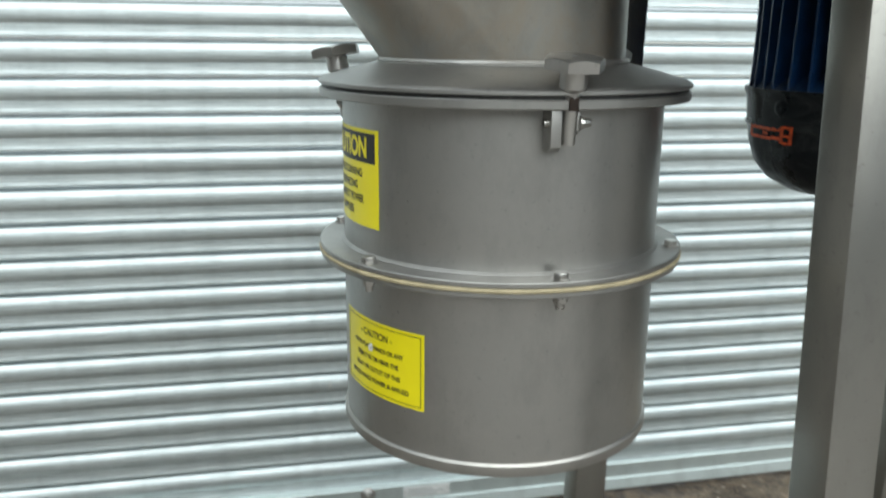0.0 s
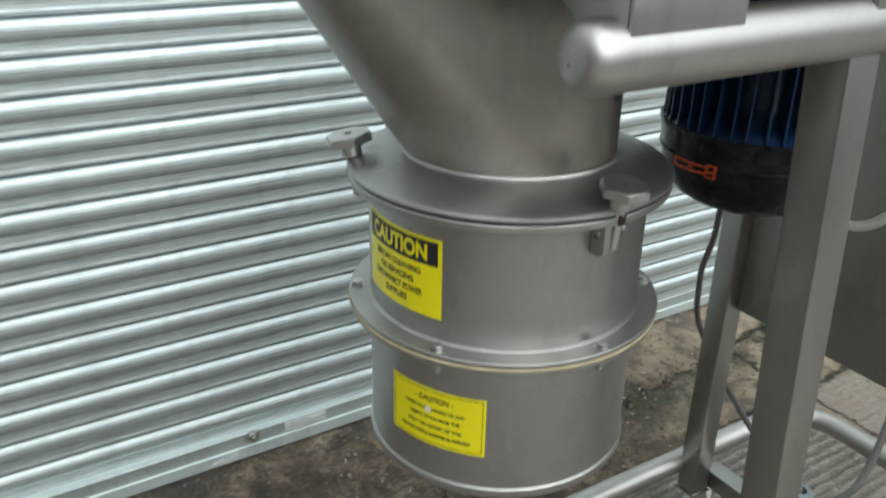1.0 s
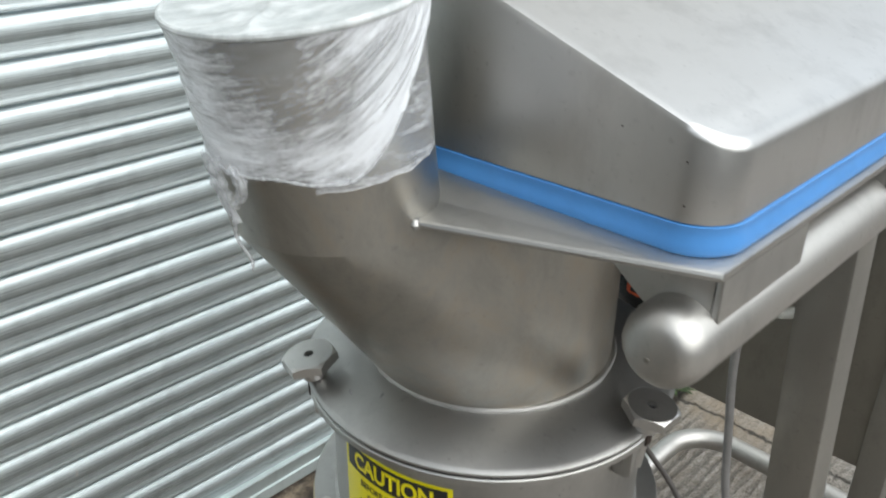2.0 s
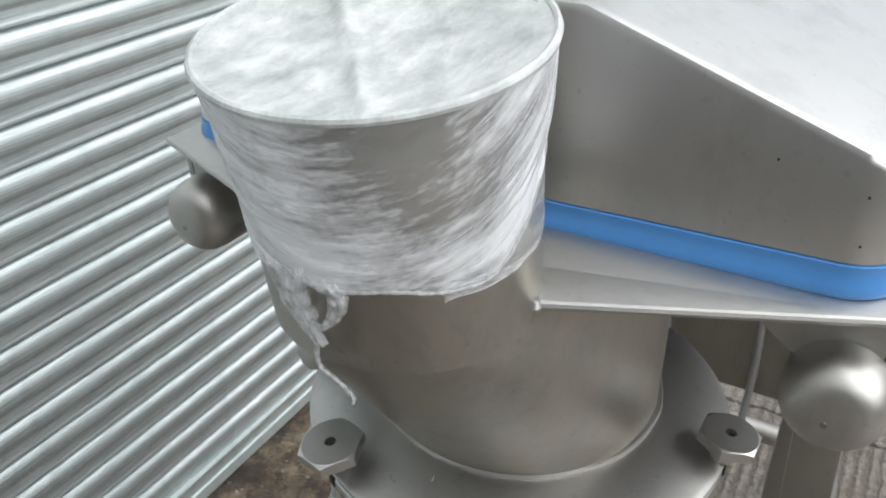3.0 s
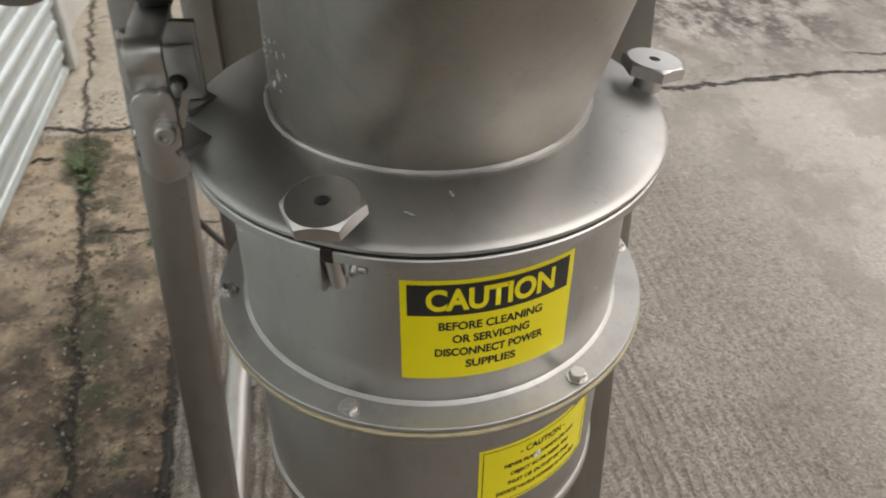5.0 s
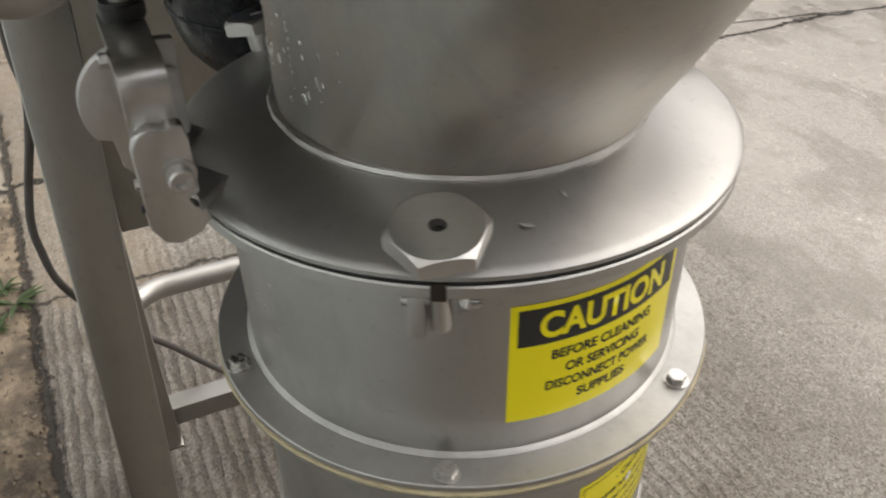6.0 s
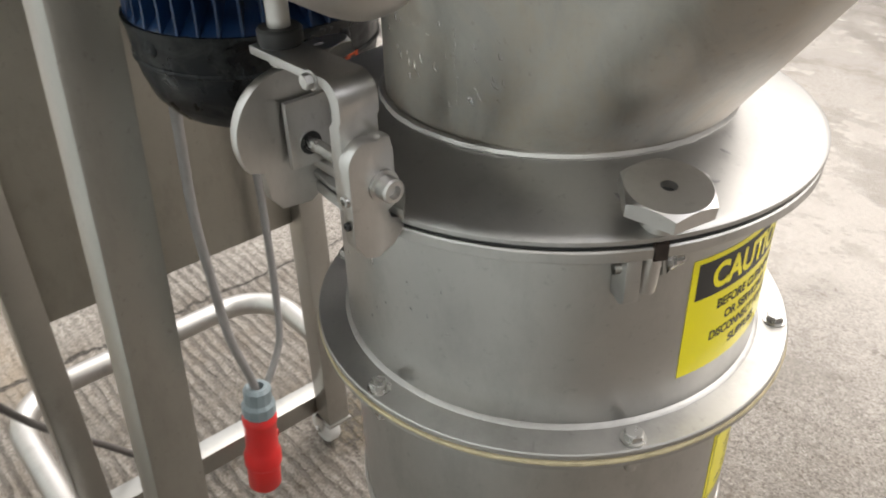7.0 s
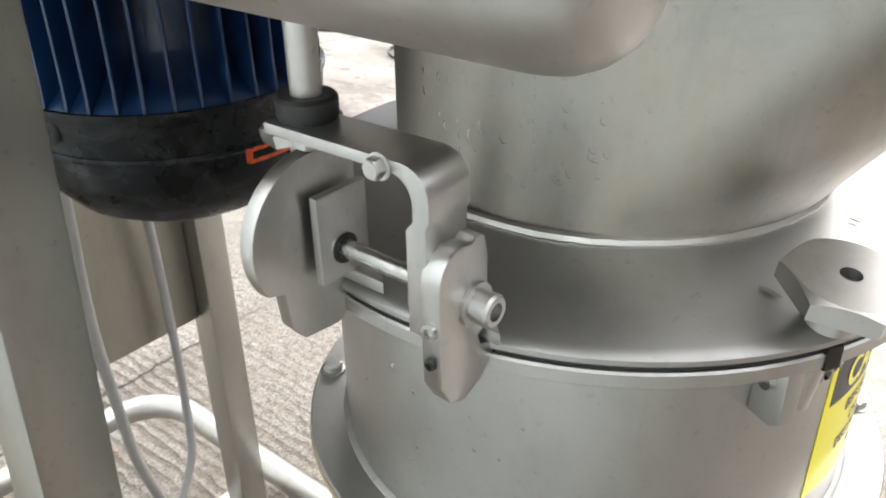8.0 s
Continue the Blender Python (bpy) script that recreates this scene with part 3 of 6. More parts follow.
def lath_profile():
    """Section of one curved lath, y outwards to the yard, z up: overhanging foot, flat strip, rounded belly, sloping shoulder."""
    foot = [(0.0140, 0.0016), (-0.0052, 0.0006), (-0.0066, 0.0012), (-0.0070, 0.0028), (-0.0062, 0.0085), (-0.0052, 0.0110), (-0.0056, 0.0140), (-0.0043, 0.0200), (-0.0048, 0.0225), (-0.0042, 0.0262)]
    belly = [(-0.0047, 0.0282), (-0.0068, 0.0305), (-0.0092, 0.0340), (-0.0108, 0.0385), (-0.0116, 0.0435), (-0.0117, 0.0490)]
    shoulder = [(-0.0112, 0.0545), (-0.0098, 0.0592), (-0.0078, 0.0630), (-0.0052, 0.0664), (-0.0022, 0.0690), (0.0014, 0.0709), (0.0060, 0.0722), (0.0140, 0.0730)]
    return foot + belly + shoulder


def lath_mesh():
    bm = bmesh.new()
    prof = lath_profile()
    xs = [SH_X0 + (SH_X1 - SH_X0) * i / 8 for i in range(9)]
    # the curtain hangs a little askew to its rail
    rows = [[bm.verts.new((x, y + 0.007 - 0.010 * x, z)) for x in xs] for y, z in prof]
    back = [[bm.verts.new((x, y + 0.0082 - 0.010 * x, z)) for x in xs] for y, z in prof]
    for side, flip in ((rows, False), (back, True)):
        for a, b_ in zip(side, side[1:]):
            for i in range(8):
                q = (a[i], a[i + 1], b_[i + 1], b_[i])
                bm.faces.new(q[::-1] if flip else q)
    me = bpy.data.meshes.new("lath")
    bm.normal_update()
    bm.to_mesh(me)
    bm.free()
    return me


def build_shutter():
    door = thing("roller_shutter", (0.1, 0.02, 0), "closed galvanised steel roller shutter with curved laths", "roller shutter", kind="structure")
    me = lath_mesh()
    for k in range(32):
        ob = mesh_part("lath", me, ZINC, door, smooth=40)
        ob.location = (0, 0.0008 * math.sin(k * 2.1), LATH_FOOT + LATH * k)
    bm = bmesh.new()
    sec = [(0.012, 0.006), (-0.021, 0.004), (-0.0225, 0.007), (-0.0175, 0.032), (-0.013, 0.0335), (-0.012, 0.035), (-0.012, 0.069), (-0.016, 0.072), (-0.014, 0.0755), (0.002, 0.078), (0.012, 0.078)]
    a = [bm.verts.new((SH_X0, y, z)) for y, z in sec]
    b_ = [bm.verts.new((SH_X1, y, z)) for y, z in sec]
    for i in range(len(sec)):
        j = (i + 1) % len(sec)
        bm.faces.new((a[i], b_[i], b_[j], a[j]))
    bm.faces.new(a[::-1])
    bm.faces.new(b_)
    bmesh.ops.recalc_face_normals(bm, faces=bm.faces[:])
    rail = part("bottom_rail", bm, ZINC_RAIL, door, "flat galvanised bottom rail", 30)
    bm = bmesh.new()
    lathe(bm, [(0.018, 0), (0.018, 0.004), (0.012, 0.007), (0.012, 0.016), (0.0, 0.017)], 20, axis_to((0, -1, 0), (0.0, -0.012, 0.060)))
    hex_head(bm, (0.0, -0.026, 0.060), (0, -1, 0), 0.008, 0.006)
    part("lock_bolt", bm, STEEL_CUT, rail, "rusty steel lock bolt")
    bm = bmesh.new()
    box(bm, 0.088, 0.204, -0.0150, -0.0122, 0.040, 0.068, 0.0008)
    tag = part("nameplate", bm, PLATE_WHITE, rail, "small white maker's plate")
    for k in range(3):
        bm = bmesh.new()
        w = (0.070, 0.085, 0.060)[k]
        box(bm, 0.100, 0.100 + w, -0.0156, -0.0151, 0.0455 + 0.007 * k, 0.0485 + 0.007 * k)
        part("print_bar", bm, WHITE_BAR, tag)
    for k, (x, z) in enumerate(((0.092, 0.054), (0.200, 0.054))):
        bm = bmesh.new()
        lathe(bm, [(0.0025, 0), (0.0022, 0.001), (0, 0.0014)], 10, axis_to((0, -1, 0), (x, -0.015, z)))
        part("rivet", bm, STEEL_CUT, tag)
    # dried splashes on the laths and the rail
    rnd = random.Random(4)
    bm = bmesh.new()
    for k in range(12):
        x, z = rnd.uniform(-0.9, 0.5), rnd.uniform(0.15, 1.3)
        kk = int((z - LATH_FOOT) / LATH)
        z = LATH_FOOT + LATH * kk + 0.045
        w, h = rnd.uniform(0.0006, 0.0014), rnd.uniform(0.002, 0.006)
        lathe(bm, [(0, 0.0004), (1, 0)], 8, Matrix.Translation((x, -0.0052 - 0.010 * x, z)) @ Matrix.Diagonal((w, 1, h, 1)) @ pose(0, 0, 0, 90))
    for x, z, h in ((-0.079, 0.424, 0.006), (-0.084, 0.354, 0.009), (-0.086, 0.347, 0.005)):
        lathe(bm, [(0, 0.0004), (1, 0)], 8, Matrix.Translation((x, -0.0046, z)) @ Matrix.Diagonal((0.0013, 1, h, 1)) @ pose(0, 0, 0, 90))
    for k in range(9):
        x, z = -0.075 + rnd.uniform(-0.03, 0.03), 0.020 + rnd.uniform(-0.008, 0.008)
        lathe(bm, [(0, 0.0006), (1, 0)], 9, Matrix.Translation((x, -0.0224, z)) @ Matrix.Diagonal((rnd.uniform(0.004, 0.012), 1, rnd.uniform(0.002, 0.006), 1)) @ pose(0, 0, 0, 90))
    tagged(part("splash", bm, CHALK, door, "dried white splashes"), kind="stuff")
    # side guide
    bm = bmesh.new()
    box(bm, SH_X1 + 0.002, SH_X1 + 0.075, -0.045, 0.045, 0.002, 2.75, 0.004)
    part("guide_channel", bm, GUIDE_WHITE, door, "pale painted guide channel")
    bm = bmesh.new()
    box(bm, SH_X1 - 0.030, SH_X1 + 0.001, -0.030, -0.024, 0.03, 2.7, 0.001)
    part("guide_lip", bm, STEEL_PANEL, door, "dark guide lip")
    return door


build_shutter()


def wall_piece(name, x0, x1, z0, z1, y0=0.05, y1=0.30):
    bm = bmesh.new()
    box(bm, x0, x1, y0, y1, z0, z1, 0.004)
    return tagged(part(name, bm, PAINTED), "plain pale rendered wall round the shutter", "wall", kind="structure")


# carried up to 8 m, out of view, to dim the northern sky
wall_piece("wall_north", SH_X1 + 0.078, 9.0, -0.05, 8.0)
wall_piece("wall_north_left", -5.498, SH_X0 - 0.01, -0.05, 8.0)
wall_piece("wall_north_lintel", SH_X0 - 0.008, SH_X1 + 0.076, 2.52, 8.0)


# walls out of view, added to shape reflections in steel and shutter
def unseen_wall(name, x0, x1, y0, y1, mat=PAINTED, top=3.9):
    bm = bmesh.new()
    box(bm, x0, x1, y0, y1, -0.05, top, 0.004)
    return tagged(part(name, bm, mat), "unseen plain wall added to shape the reflections", "wall", kind="structure")


unseen_wall("unseen_wall_south", -5.498, 8.7, -9.3, -9.0, DARK_SOUTH, 3.2)
unseen_wall("unseen_wall_west", -5.8, -5.5, -9.3, 0.30, DARK_WEST, 4.6)
unseen_wall("unseen_wall_east", 8.7, 9.0, -9.3, 0.048, PAINTED, 2.4)


# ---- wheeled stand ----
def leg_y(side, z, back=False):
    """Middle of a leg across the machine; the front legs spread towards the floor."""
    if back:
        return (-0.780, -1.247)[side]
    return -0.777 + 0.051 * (0.7 - z) if side == 0 else -1.292 - 0.053 * (0.7 - z)


def build_stand():
    st = thing("machine_stand", (0.5, YM, 0), "satin stainless steel wheeled stand with square legs and round rails", "machine stand")
    for side in (0, 1):
        y = RAIL_Y[side]
        bm = bmesh.new()
        prof = [(0, -0.0110), (0.010, -0.0108), (0.0175, -0.0095), (0.0225, -0.0068), (0.0265, -0.0022), (0.0290, 0.0040), (RAIL_R, 0.012)]
        lathe(bm, prof + [(RAIL_R, 1.10), (0, 1.10)], 40, axis_to((1, 0, 0), (-0.1045 + 0.008 * side, y, RAIL_Z)))
        rail = part("rail", bm, STEEL_TUBE, st, "round polished rail with a domed end")
        bm = bmesh.new()
        lathe(bm, [(0.0022, 0), (0.002, 0.0006), (0, 0.0008)], 10, axis_to((-1, 0, 0), (-0.1154 + 0.008 * side, y + 0.002, RAIL_Z - 0.004)))
        part("cap_dimple", bm, STEEL_PANEL, rail)
        for i, x in enumerate(LEG_X):
            bm = bmesh.new()
            z0, z1 = 0.135, RAIL_Z - 0.020
            b = bmesh.new()
            box(b, x - LEG_W / 2, x + LEG_W / 2, -LEG_W / 2, LEG_W / 2, z0, z1, 0.005)
            for v in b.verts:
                v.co.y += leg_y(side, v.co.z, i == 1)
            join(bm, b)
            leg = part("leg", bm, STEEL_LEG, st)
            bm = bmesh.new()
            box(bm, x - LEG_W / 2 - 0.003, x + LEG_W / 2 + 0.003, leg_y(side, z0, i == 1) - 0.027, leg_y(side, z0, i == 1) + 0.027, z0 - 0.006, z0, 0.002)
            part("foot_plate", bm, STEEL_LEG, leg)
    # base loop: a bent tube round the back, running along both sides
    yl, yr, zt = -0.745, -1.333, 0.190
    path = round_corners([(0.22, yl, zt), (1.168, yl, zt), (1.168, yr, zt), (0.22, yr, zt)], 0.115, 12)
    bm = bmesh.new()
    tube(bm, path, 0.0245, 20)
    part("base_tube", bm, STEEL_TUBE, st, "bent round base tube")
    for x in LEG_X[1:]:
        bm = bmesh.new()
        box(bm, x + 0.025, x + 0.069, leg_y(1, 0.16, True) - 0.02, leg_y(0, 0.16, True) + 0.02, 0.137, 0.181, 0.004)
        part("cross_bar", bm, STEEL_LEG, st, "square bottom cross bar")
    # castors: under the front legs, and under the cross bar behind, trailing backwards
    for x, y, top, dy in ((LEG_X[0], leg_y(0, 0.13), 0.129, 0.0), (LEG_X[0], leg_y(1, 0.13), 0.129, 0.0), (0.812, -0.752, 0.137, 0.012), (0.812, -1.260, 0.137, -0.010)):
        bm = bmesh.new()
        lathe(bm, [(0, top), (0.024, top), (0.024, top - 0.007), (0.017, top - 0.020), (0, top - 0.020)], 24, Matrix.Translation((x, y, 0)))
        for k in (-1, 1):
            x_side = [(x - 0.016, top - 0.018), (x + 0.016, top - 0.018), (x + 0.042, 0.044), (x + 0.036, 0.028), (x + 0.022, 0.028)]
            b = bmesh.new()
            plate(b, x_side, 0.003, None, 0.0008)
            for v in b.verts:
                v.co = Vector((v.co.x, y + dy + k * 0.0190 - 0.0015 + v.co.z, v.co.y))
            bmesh.ops.recalc_face_normals(b, faces=b.faces[:])
            join(bm, b)
        fork = part("castor", bm, STEEL_CUT, st, "swivel castor with a white wheel")
        bm = bmesh.new()
        lathe(bm, [(0.010, -0.015), (0.030, -0.015), (0.0350, -0.013), (0.0375, -0.009), (0.0375, 0.009), (0.0350, 0.013), (0.030, 0.015), (0.010, 0.015)], 40, Matrix.Translation((x + 0.030, y + dy, 0.0375)) @ pose(0, 0, 0, 90), close=True)
        part("wheel", bm, WHITE_WHEEL, fork, "white nylon wheel")
        for k in (-1, 1):
            bm = bmesh.new()
            hex_head(bm, (x + 0.030, y + dy + k * 0.0206, 0.0375), (0, k, 0), 0.007, 0.005)
            part("axle_nut", bm, STEEL_BRIGHT, fork)
    return st


build_stand()


# ---- housing: tray with chute, gasket and hood ----
def mirror_outline(half):
    """Closes an outline given for y below the middle line."""
    return half + [(x, 2 * YM - y) for x, y in half[::-1]]


def rounded_rect_path(x0, x1, y0, y1, r, n=8):
    out = []
    for cx, cy, a in ((x0 + r, y0 + r, 180), (x1 - r, y0 + r, 270), (x1 - r, y1 - r, 0), (x0 + r, y1 - r, 90)):
        for k in range(n + 1):
            t = radians(a + 90 * k / n)
            out.append((cx + r * math.cos(t), cy + r * math.sin(t)))
    return out


def mouth_axis(z):
    """The mouth leans forward towards its top."""
    return MX + 0.165 * (1.40 - z), MY


def lean(bm):
    """Leans the mouth and sets its rim square to the leaning axis."""
    for v in bm.verts:
        k = min(1.1, max(0.0, (v.co.z - 1.385) / 0.0765))
        dx = v.co.x - MX
        x, y = mouth_axis(v.co.z)
        v.co.x += x - MX
        v.co.y += y - MY
        v.co.z += k * (0.0160 + 0.14 * dx)


def chute_point(a, z, out=0.0):
    """A place on the chute: round at the neck, drawn over to the mouth at its top."""
    z1, z2 = 1.136, 1.3240
    f = min(1.0, max(0.0, (z - z1 + 0.012) / (z2 - z1 + 0.012))) if z > 1.1241 else 0.0
    u = Vector((math.cos(a), math.sin(a)))
    neck, mouth = Vector((CX, CY)), Vector(mouth_axis(z2))
    # drawn over on the inlet side, upright behind; both meet in a common tangent
    drawn = (mouth - neck).dot(u) > NECK_R - 0.0752
    top = mouth + u * 0.0752 if drawn else neck + u * NECK_R
    p = (Vector((CX, CY)) + u * NECK_R).lerp(top, f) + u * out
    return Vector((p.x, p.y, z))


def bow(y):
    """The front of hood and gasket is pushed out a little towards the middle."""
    return -0.012 * max(0.0, 1 - abs(y - YM) / 0.235) - 0.006 * max(0.0, (y - YM) / 0.25)


def lift(x):
    """The drawn-out front of the tray rises a little towards the mouth."""
    return 0.0075 * min(1.0, max(0.0, (-0.078 - x) / 0.085))


def settle(y):
    """The hood sits a little deeper in its gasket on the shutter side."""
    return -0.0075 * max(0.0, (y - YM) / 0.25)


def build_housing():
    hs = thing("sieve_housing", (0.3, YM, 1.30), "stainless steel sieve housing with hipped hood and offset inlet chute", "sieve machine")
    # tray plate, drawn forward to the mouth
    bm = bmesh.new()
    half = [(0.95, -1.2975), (-0.0770, -1.2975), (-0.1690, -1.1180), (-0.150, -1.043)]
    outline = [(-0.0935, -0.7790) if abs(x + 0.077) < 1e-6 and y > -0.80 else (x, y) for x, y in mirror_outline(half)]
    plate(bm, outline, 0.006, Matrix.Translation((0, 0, 1.3242)), 0.0015)
    for v in bm.verts:
        v.co.z += lift(v.co.x)
    tray = part("tray_plate", bm, STEEL, hs, "flat tray plate with a drawn-out front edge")
    for s in (1, -1):
        bm = bmesh.new()
        tube(bm, [(-0.0768 - 0.015 * (s < 0), YM - s * (0.2540 if s > 0 else 0.263), 1.3282 + 0.0012 * (s < 0)), (-0.1680, YM - s * 0.0770, 1.3350)], 0.0027, 8)
        part("edge_bead", bm, STEEL, tray)
    for s in (1, -1):
        bm = bmesh.new()
        lathe(bm, [(0, 0.0045), (0.0030, 0.0036), (0.0048, 0.0), (0.0030, -0.0036), (0, -0.0045)], 14, Matrix.Translation((-0.1670, YM - s * 0.0790, 1.3345)))
        part("corner_weld", bm, STEEL, tray)
    # saddles on the rails
    for side in (0, 1):
        s = 1 if side == 0 else -1
        y_out = YM + s * (0.2595 if side == 0 else 0.2540)
        for x0, x1 in ((-0.081 + 0.009 * side, 0.045 + 0.005 * side), (0.225, 0.33), (0.80, 0.90)):
            bm = bmesh.new()
            box(bm, x0, x1, min(y_out, y_out - s * 0.005), max(y_out, y_out - s * 0.005), RAIL_Z - 0.004, 1.3238, 0.0012)
            outl = [(y_out - s * 0.0055, 1.3238), (y_out - s * 0.0055, RAIL_Z - 0.004), (y_out - s * 0.054, RAIL_Z + 0.013), (YM + s * 0.150, 1.3238)]
            pl = bmesh.new()
            plate(pl, outl, 0.005, None, 0.001)
            for v in pl.verts:
                v.co = Vector((x0 + v.co.z, v.co.x, v.co.y))
            bmesh.ops.recalc_face_normals(pl, faces=pl.faces[:])
            join(bm, pl)
            saddle = part("saddle", bm, STEEL, hs, "folded saddle bracket on the rail")
            if side == 1 and 0.2 < x0 < 0.3:
                for dx, dz, w, h in ((0.030, 0.018, 0.0016, 0.012), (0.036, 0.014, 0.0016, 0.016), (0.042, 0.022, 0.006, 0.0016), (0.047, 0.013, 0.005, 0.0016), (0.062, 0.020, 0.004, 0.0016), (0.071, 0.019, 0.004, 0.0016)):
                    bm = bmesh.new()
                    box(bm, x0 + dx, x0 + dx + w, y_out - 0.0004, y_out - 0.0001, RAIL_Z + dz, RAIL_Z + dz + h)
                    part("marker_bar", bm, BLACK_INK, saddle)
    # blue gasket: a soft strip with a hollow face
    bm = bmesh.new()
    sec = [(0.0, 1.3306), (-0.0012, 1.3314), (-0.0018, 1.3340), (-0.0012, 1.3390), (0.0002, 1.3430), (0.0002, 1.3475), (-0.0004, 1.3508), (0.004, 1.3518), (0.012, 1.3518), (0.012, 1.3306)]
    path = rounded_rect_path(-0.074, 0.93, -1.290, -0.7850, 0.034, 8)
    path = path + [(-0.074, -0.811 - (1.264 - 0.811) * k / 12) for k in range(1, 12)]
    path = [(x + (bow(y) if x < 0 else 0), y) for x, y in path]
    rings = []
    for i, (x, y) in enumerate(path):
        a, b_ = Vector(path[i - 1]), Vector(path[(i + 1) % len(path)])
        d = (b_ - a).normalized()
        nrm = Vector((d.y, -d.x))
        rings.append([bm.verts.new((x - nrm.x * o, y - nrm.y * o, z + (settle(y) if z > 1.345 else settle(y) * 0.4 if z > 1.332 else 0))) for o, z in sec])
    for i in range(len(rings)):
        p, q = rings[i], rings[(i + 1) % len(rings)]
        for k in range(len(sec)):
            j = (k + 1) % len(sec)
            bm.faces.new((p[k], p[j], q[j], q[k]))
    bmesh.ops.recalc_face_normals(bm, faces=bm.faces[:])
    part("gasket", bm, BLUE, hs, "bright blue silicone gasket", 50)
    # hood: upright rim with rounded corners, front gable, sloped sides to a flat ridge
    bm = bmesh.new()
    x0, x1, y0, y1 = -0.073, 0.925, -1.2885, -0.7865
    path = rounded_rect_path(x0, x1, y0, y1, 0.032, 10)
    ridge_y, eave, slope = 0.062, 1.4045, 0.372

    def roof(y):
        return eave + slope * (0.2455 - min(0.2455, max(abs(y - YM), ridge_y)))
    full = []
    for p, q in zip(path, path[1:] + path[:1]):
        full.append(p)
        if abs(p[0] - q[0]) < 1e-9 and abs(p[1] - q[1]) > 0.1:
            ys = [p[1] + (q[1] - p[1]) * k / 10 for k in range(1, 10)] + [YM - ridge_y, YM + ridge_y]
            full += [(p[0], y) for y in sorted(ys, reverse=q[1] < p[1])]
    low = [bm.verts.new((x, y, 1.3521)) for x, y in full]

    def inset(i, d):
        """The outline drawn in by d, square to itself."""
        k = (Vector(full[(i + 1) % len(full)]) - Vector(full[i - 1])).normalized()
        return full[i][0] - k.y * d, full[i][1] + k.x * d
    tops, mids, top2 = [], [], []
    for i in range(len(full)):
        for out_, d, dz in ((tops, 0.0, -0.0070), (mids, 0.0020, -0.0022), (top2, 0.0070, 0.0)):
            xi, yi = inset(i, d)
            out_.append(bm.verts.new((xi, yi, roof(yi) + dz)))
    n = len(full)
    for g, h in ((low, tops), (tops, mids), (mids, top2)):
        for i in range(n):
            j = (i + 1) % n
            bm.faces.new((g[i], g[j], h[j], h[i]))
    front = sorted([v for v in top2 if v.co.x < 0.4], key=lambda v: v.co.y)
    back = sorted([v for v in top2 if v.co.x >= 0.4], key=lambda v: v.co.y)
    for a, b_, c, d in zip(front, front[1:], back[1:], back):
        bm.faces.new((a, b_, c, d))
    for v in bm.verts:
        if v.co.x < 0:
            v.co.x += bow(v.co.y)
        v.co.z += settle(v.co.y)
    bmesh.ops.remove_doubles(bm, verts=bm.verts[:], dist=1e-5)
    loose = [v for v in bm.verts if not v.link_faces]
    bmesh.ops.delete(bm, geom=loose, context="VERTS")
    bmesh.ops.recalc_face_normals(bm, faces=bm.faces[:])
    hood = part("hood", bm, STEEL_LID, hs, "brushed hood with sloping sides", 40)
    for x, y, z in ((-0.0748, -1.262, 1.392), (-0.0772, -1.216, 1.404), (-0.0748, -1.264, 1.364)):
        bm = bmesh.new()
        lathe(bm, [(0.0008, 0), (0.0006, 0.0003), (0, 0.0004)], 10, axis_to((-1, 0, 0), (x, y, z)))
        part("pit", bm, RUST, hood)
    # chute: round neck opening out to the mouth
    bm = bmesh.new()
    rings, seg = [], 96
    for z in (1.1240, 1.130, 1.136, 1.17, 1.205, 1.24, 1.275, 1.30, 1.3240, 1.3325):
        ring = [bm.verts.new(chute_point(math.tau * k / seg, z, -0.0015 if z > 1.325 else 0.0)) for k in range(seg)]
        rings.append(ring)
    for p, q in zip(rings, rings[1:]):
        for k in range(seg):
            bm.faces.new((p[k], p[(k + 1) % seg], q[(k + 1) % seg], q[k]))
    bm.faces.new(rings[0][::-1])
    bm.faces.new(rings[-1])
    bmesh.ops.recalc_face_normals(bm, faces=bm.faces[:])
    chute = part("chute", bm, STEEL_CHUTE, hs, "satin offset chute, heat-tinted near the neck weld", 30)
    bm = bmesh.new()
    lathe(bm, [(0.0752, 1.3235), (0.0764, 1.450), (0.0782, 1.453), (0.0795, 1.457), (0.077, 1.460), (0.074, 1.460), (0.0735, 1.3235)], 96, Matrix.Translation((MX, MY, 0)))
    lean(bm)
    part("mouth", bm, STEEL_CHUTE, hs, "upright round inlet mouth with a rolled rim")
    bm = bmesh.new()
    rnd = random.Random(2)
    tube(bm, [(CX + (NECK_R + 0.0015 + rnd.uniform(-0.0006, 0.0006)) * math.cos(a), CY + (NECK_R + 0.0015 + rnd.uniform(-0.0006, 0.0006)) * math.sin(a), 1.1268) for a in (math.tau * k / 120 for k in range(120))], 0.0032, 8, loop=True)
    part("neck_weld", bm, WELD, chute, "bright neck weld")
    # end panel of the lower casing, between the back legs
    bm = bmesh.new()
    box(bm, 0.7715, 0.795, leg_y(1, 0.6, True) + 0.0245, leg_y(0, 0.6, True) - 0.0245, 0.600, 1.318, 0.003)
    part("end_panel", bm, STEEL_PANEL, hs, "dull flat end panel below the tray")
    bm = bmesh.new()
    box(bm, 0.33, 0.55, YM - 0.11, YM + 0.11, 1.296, 1.3238, 0.003)
    part("motor_plate", bm, STEEL, hs)
    return hs


build_housing()



# ---- collecting can with lid, labels, clamps and hinge ----
CAN_R = 0.1555


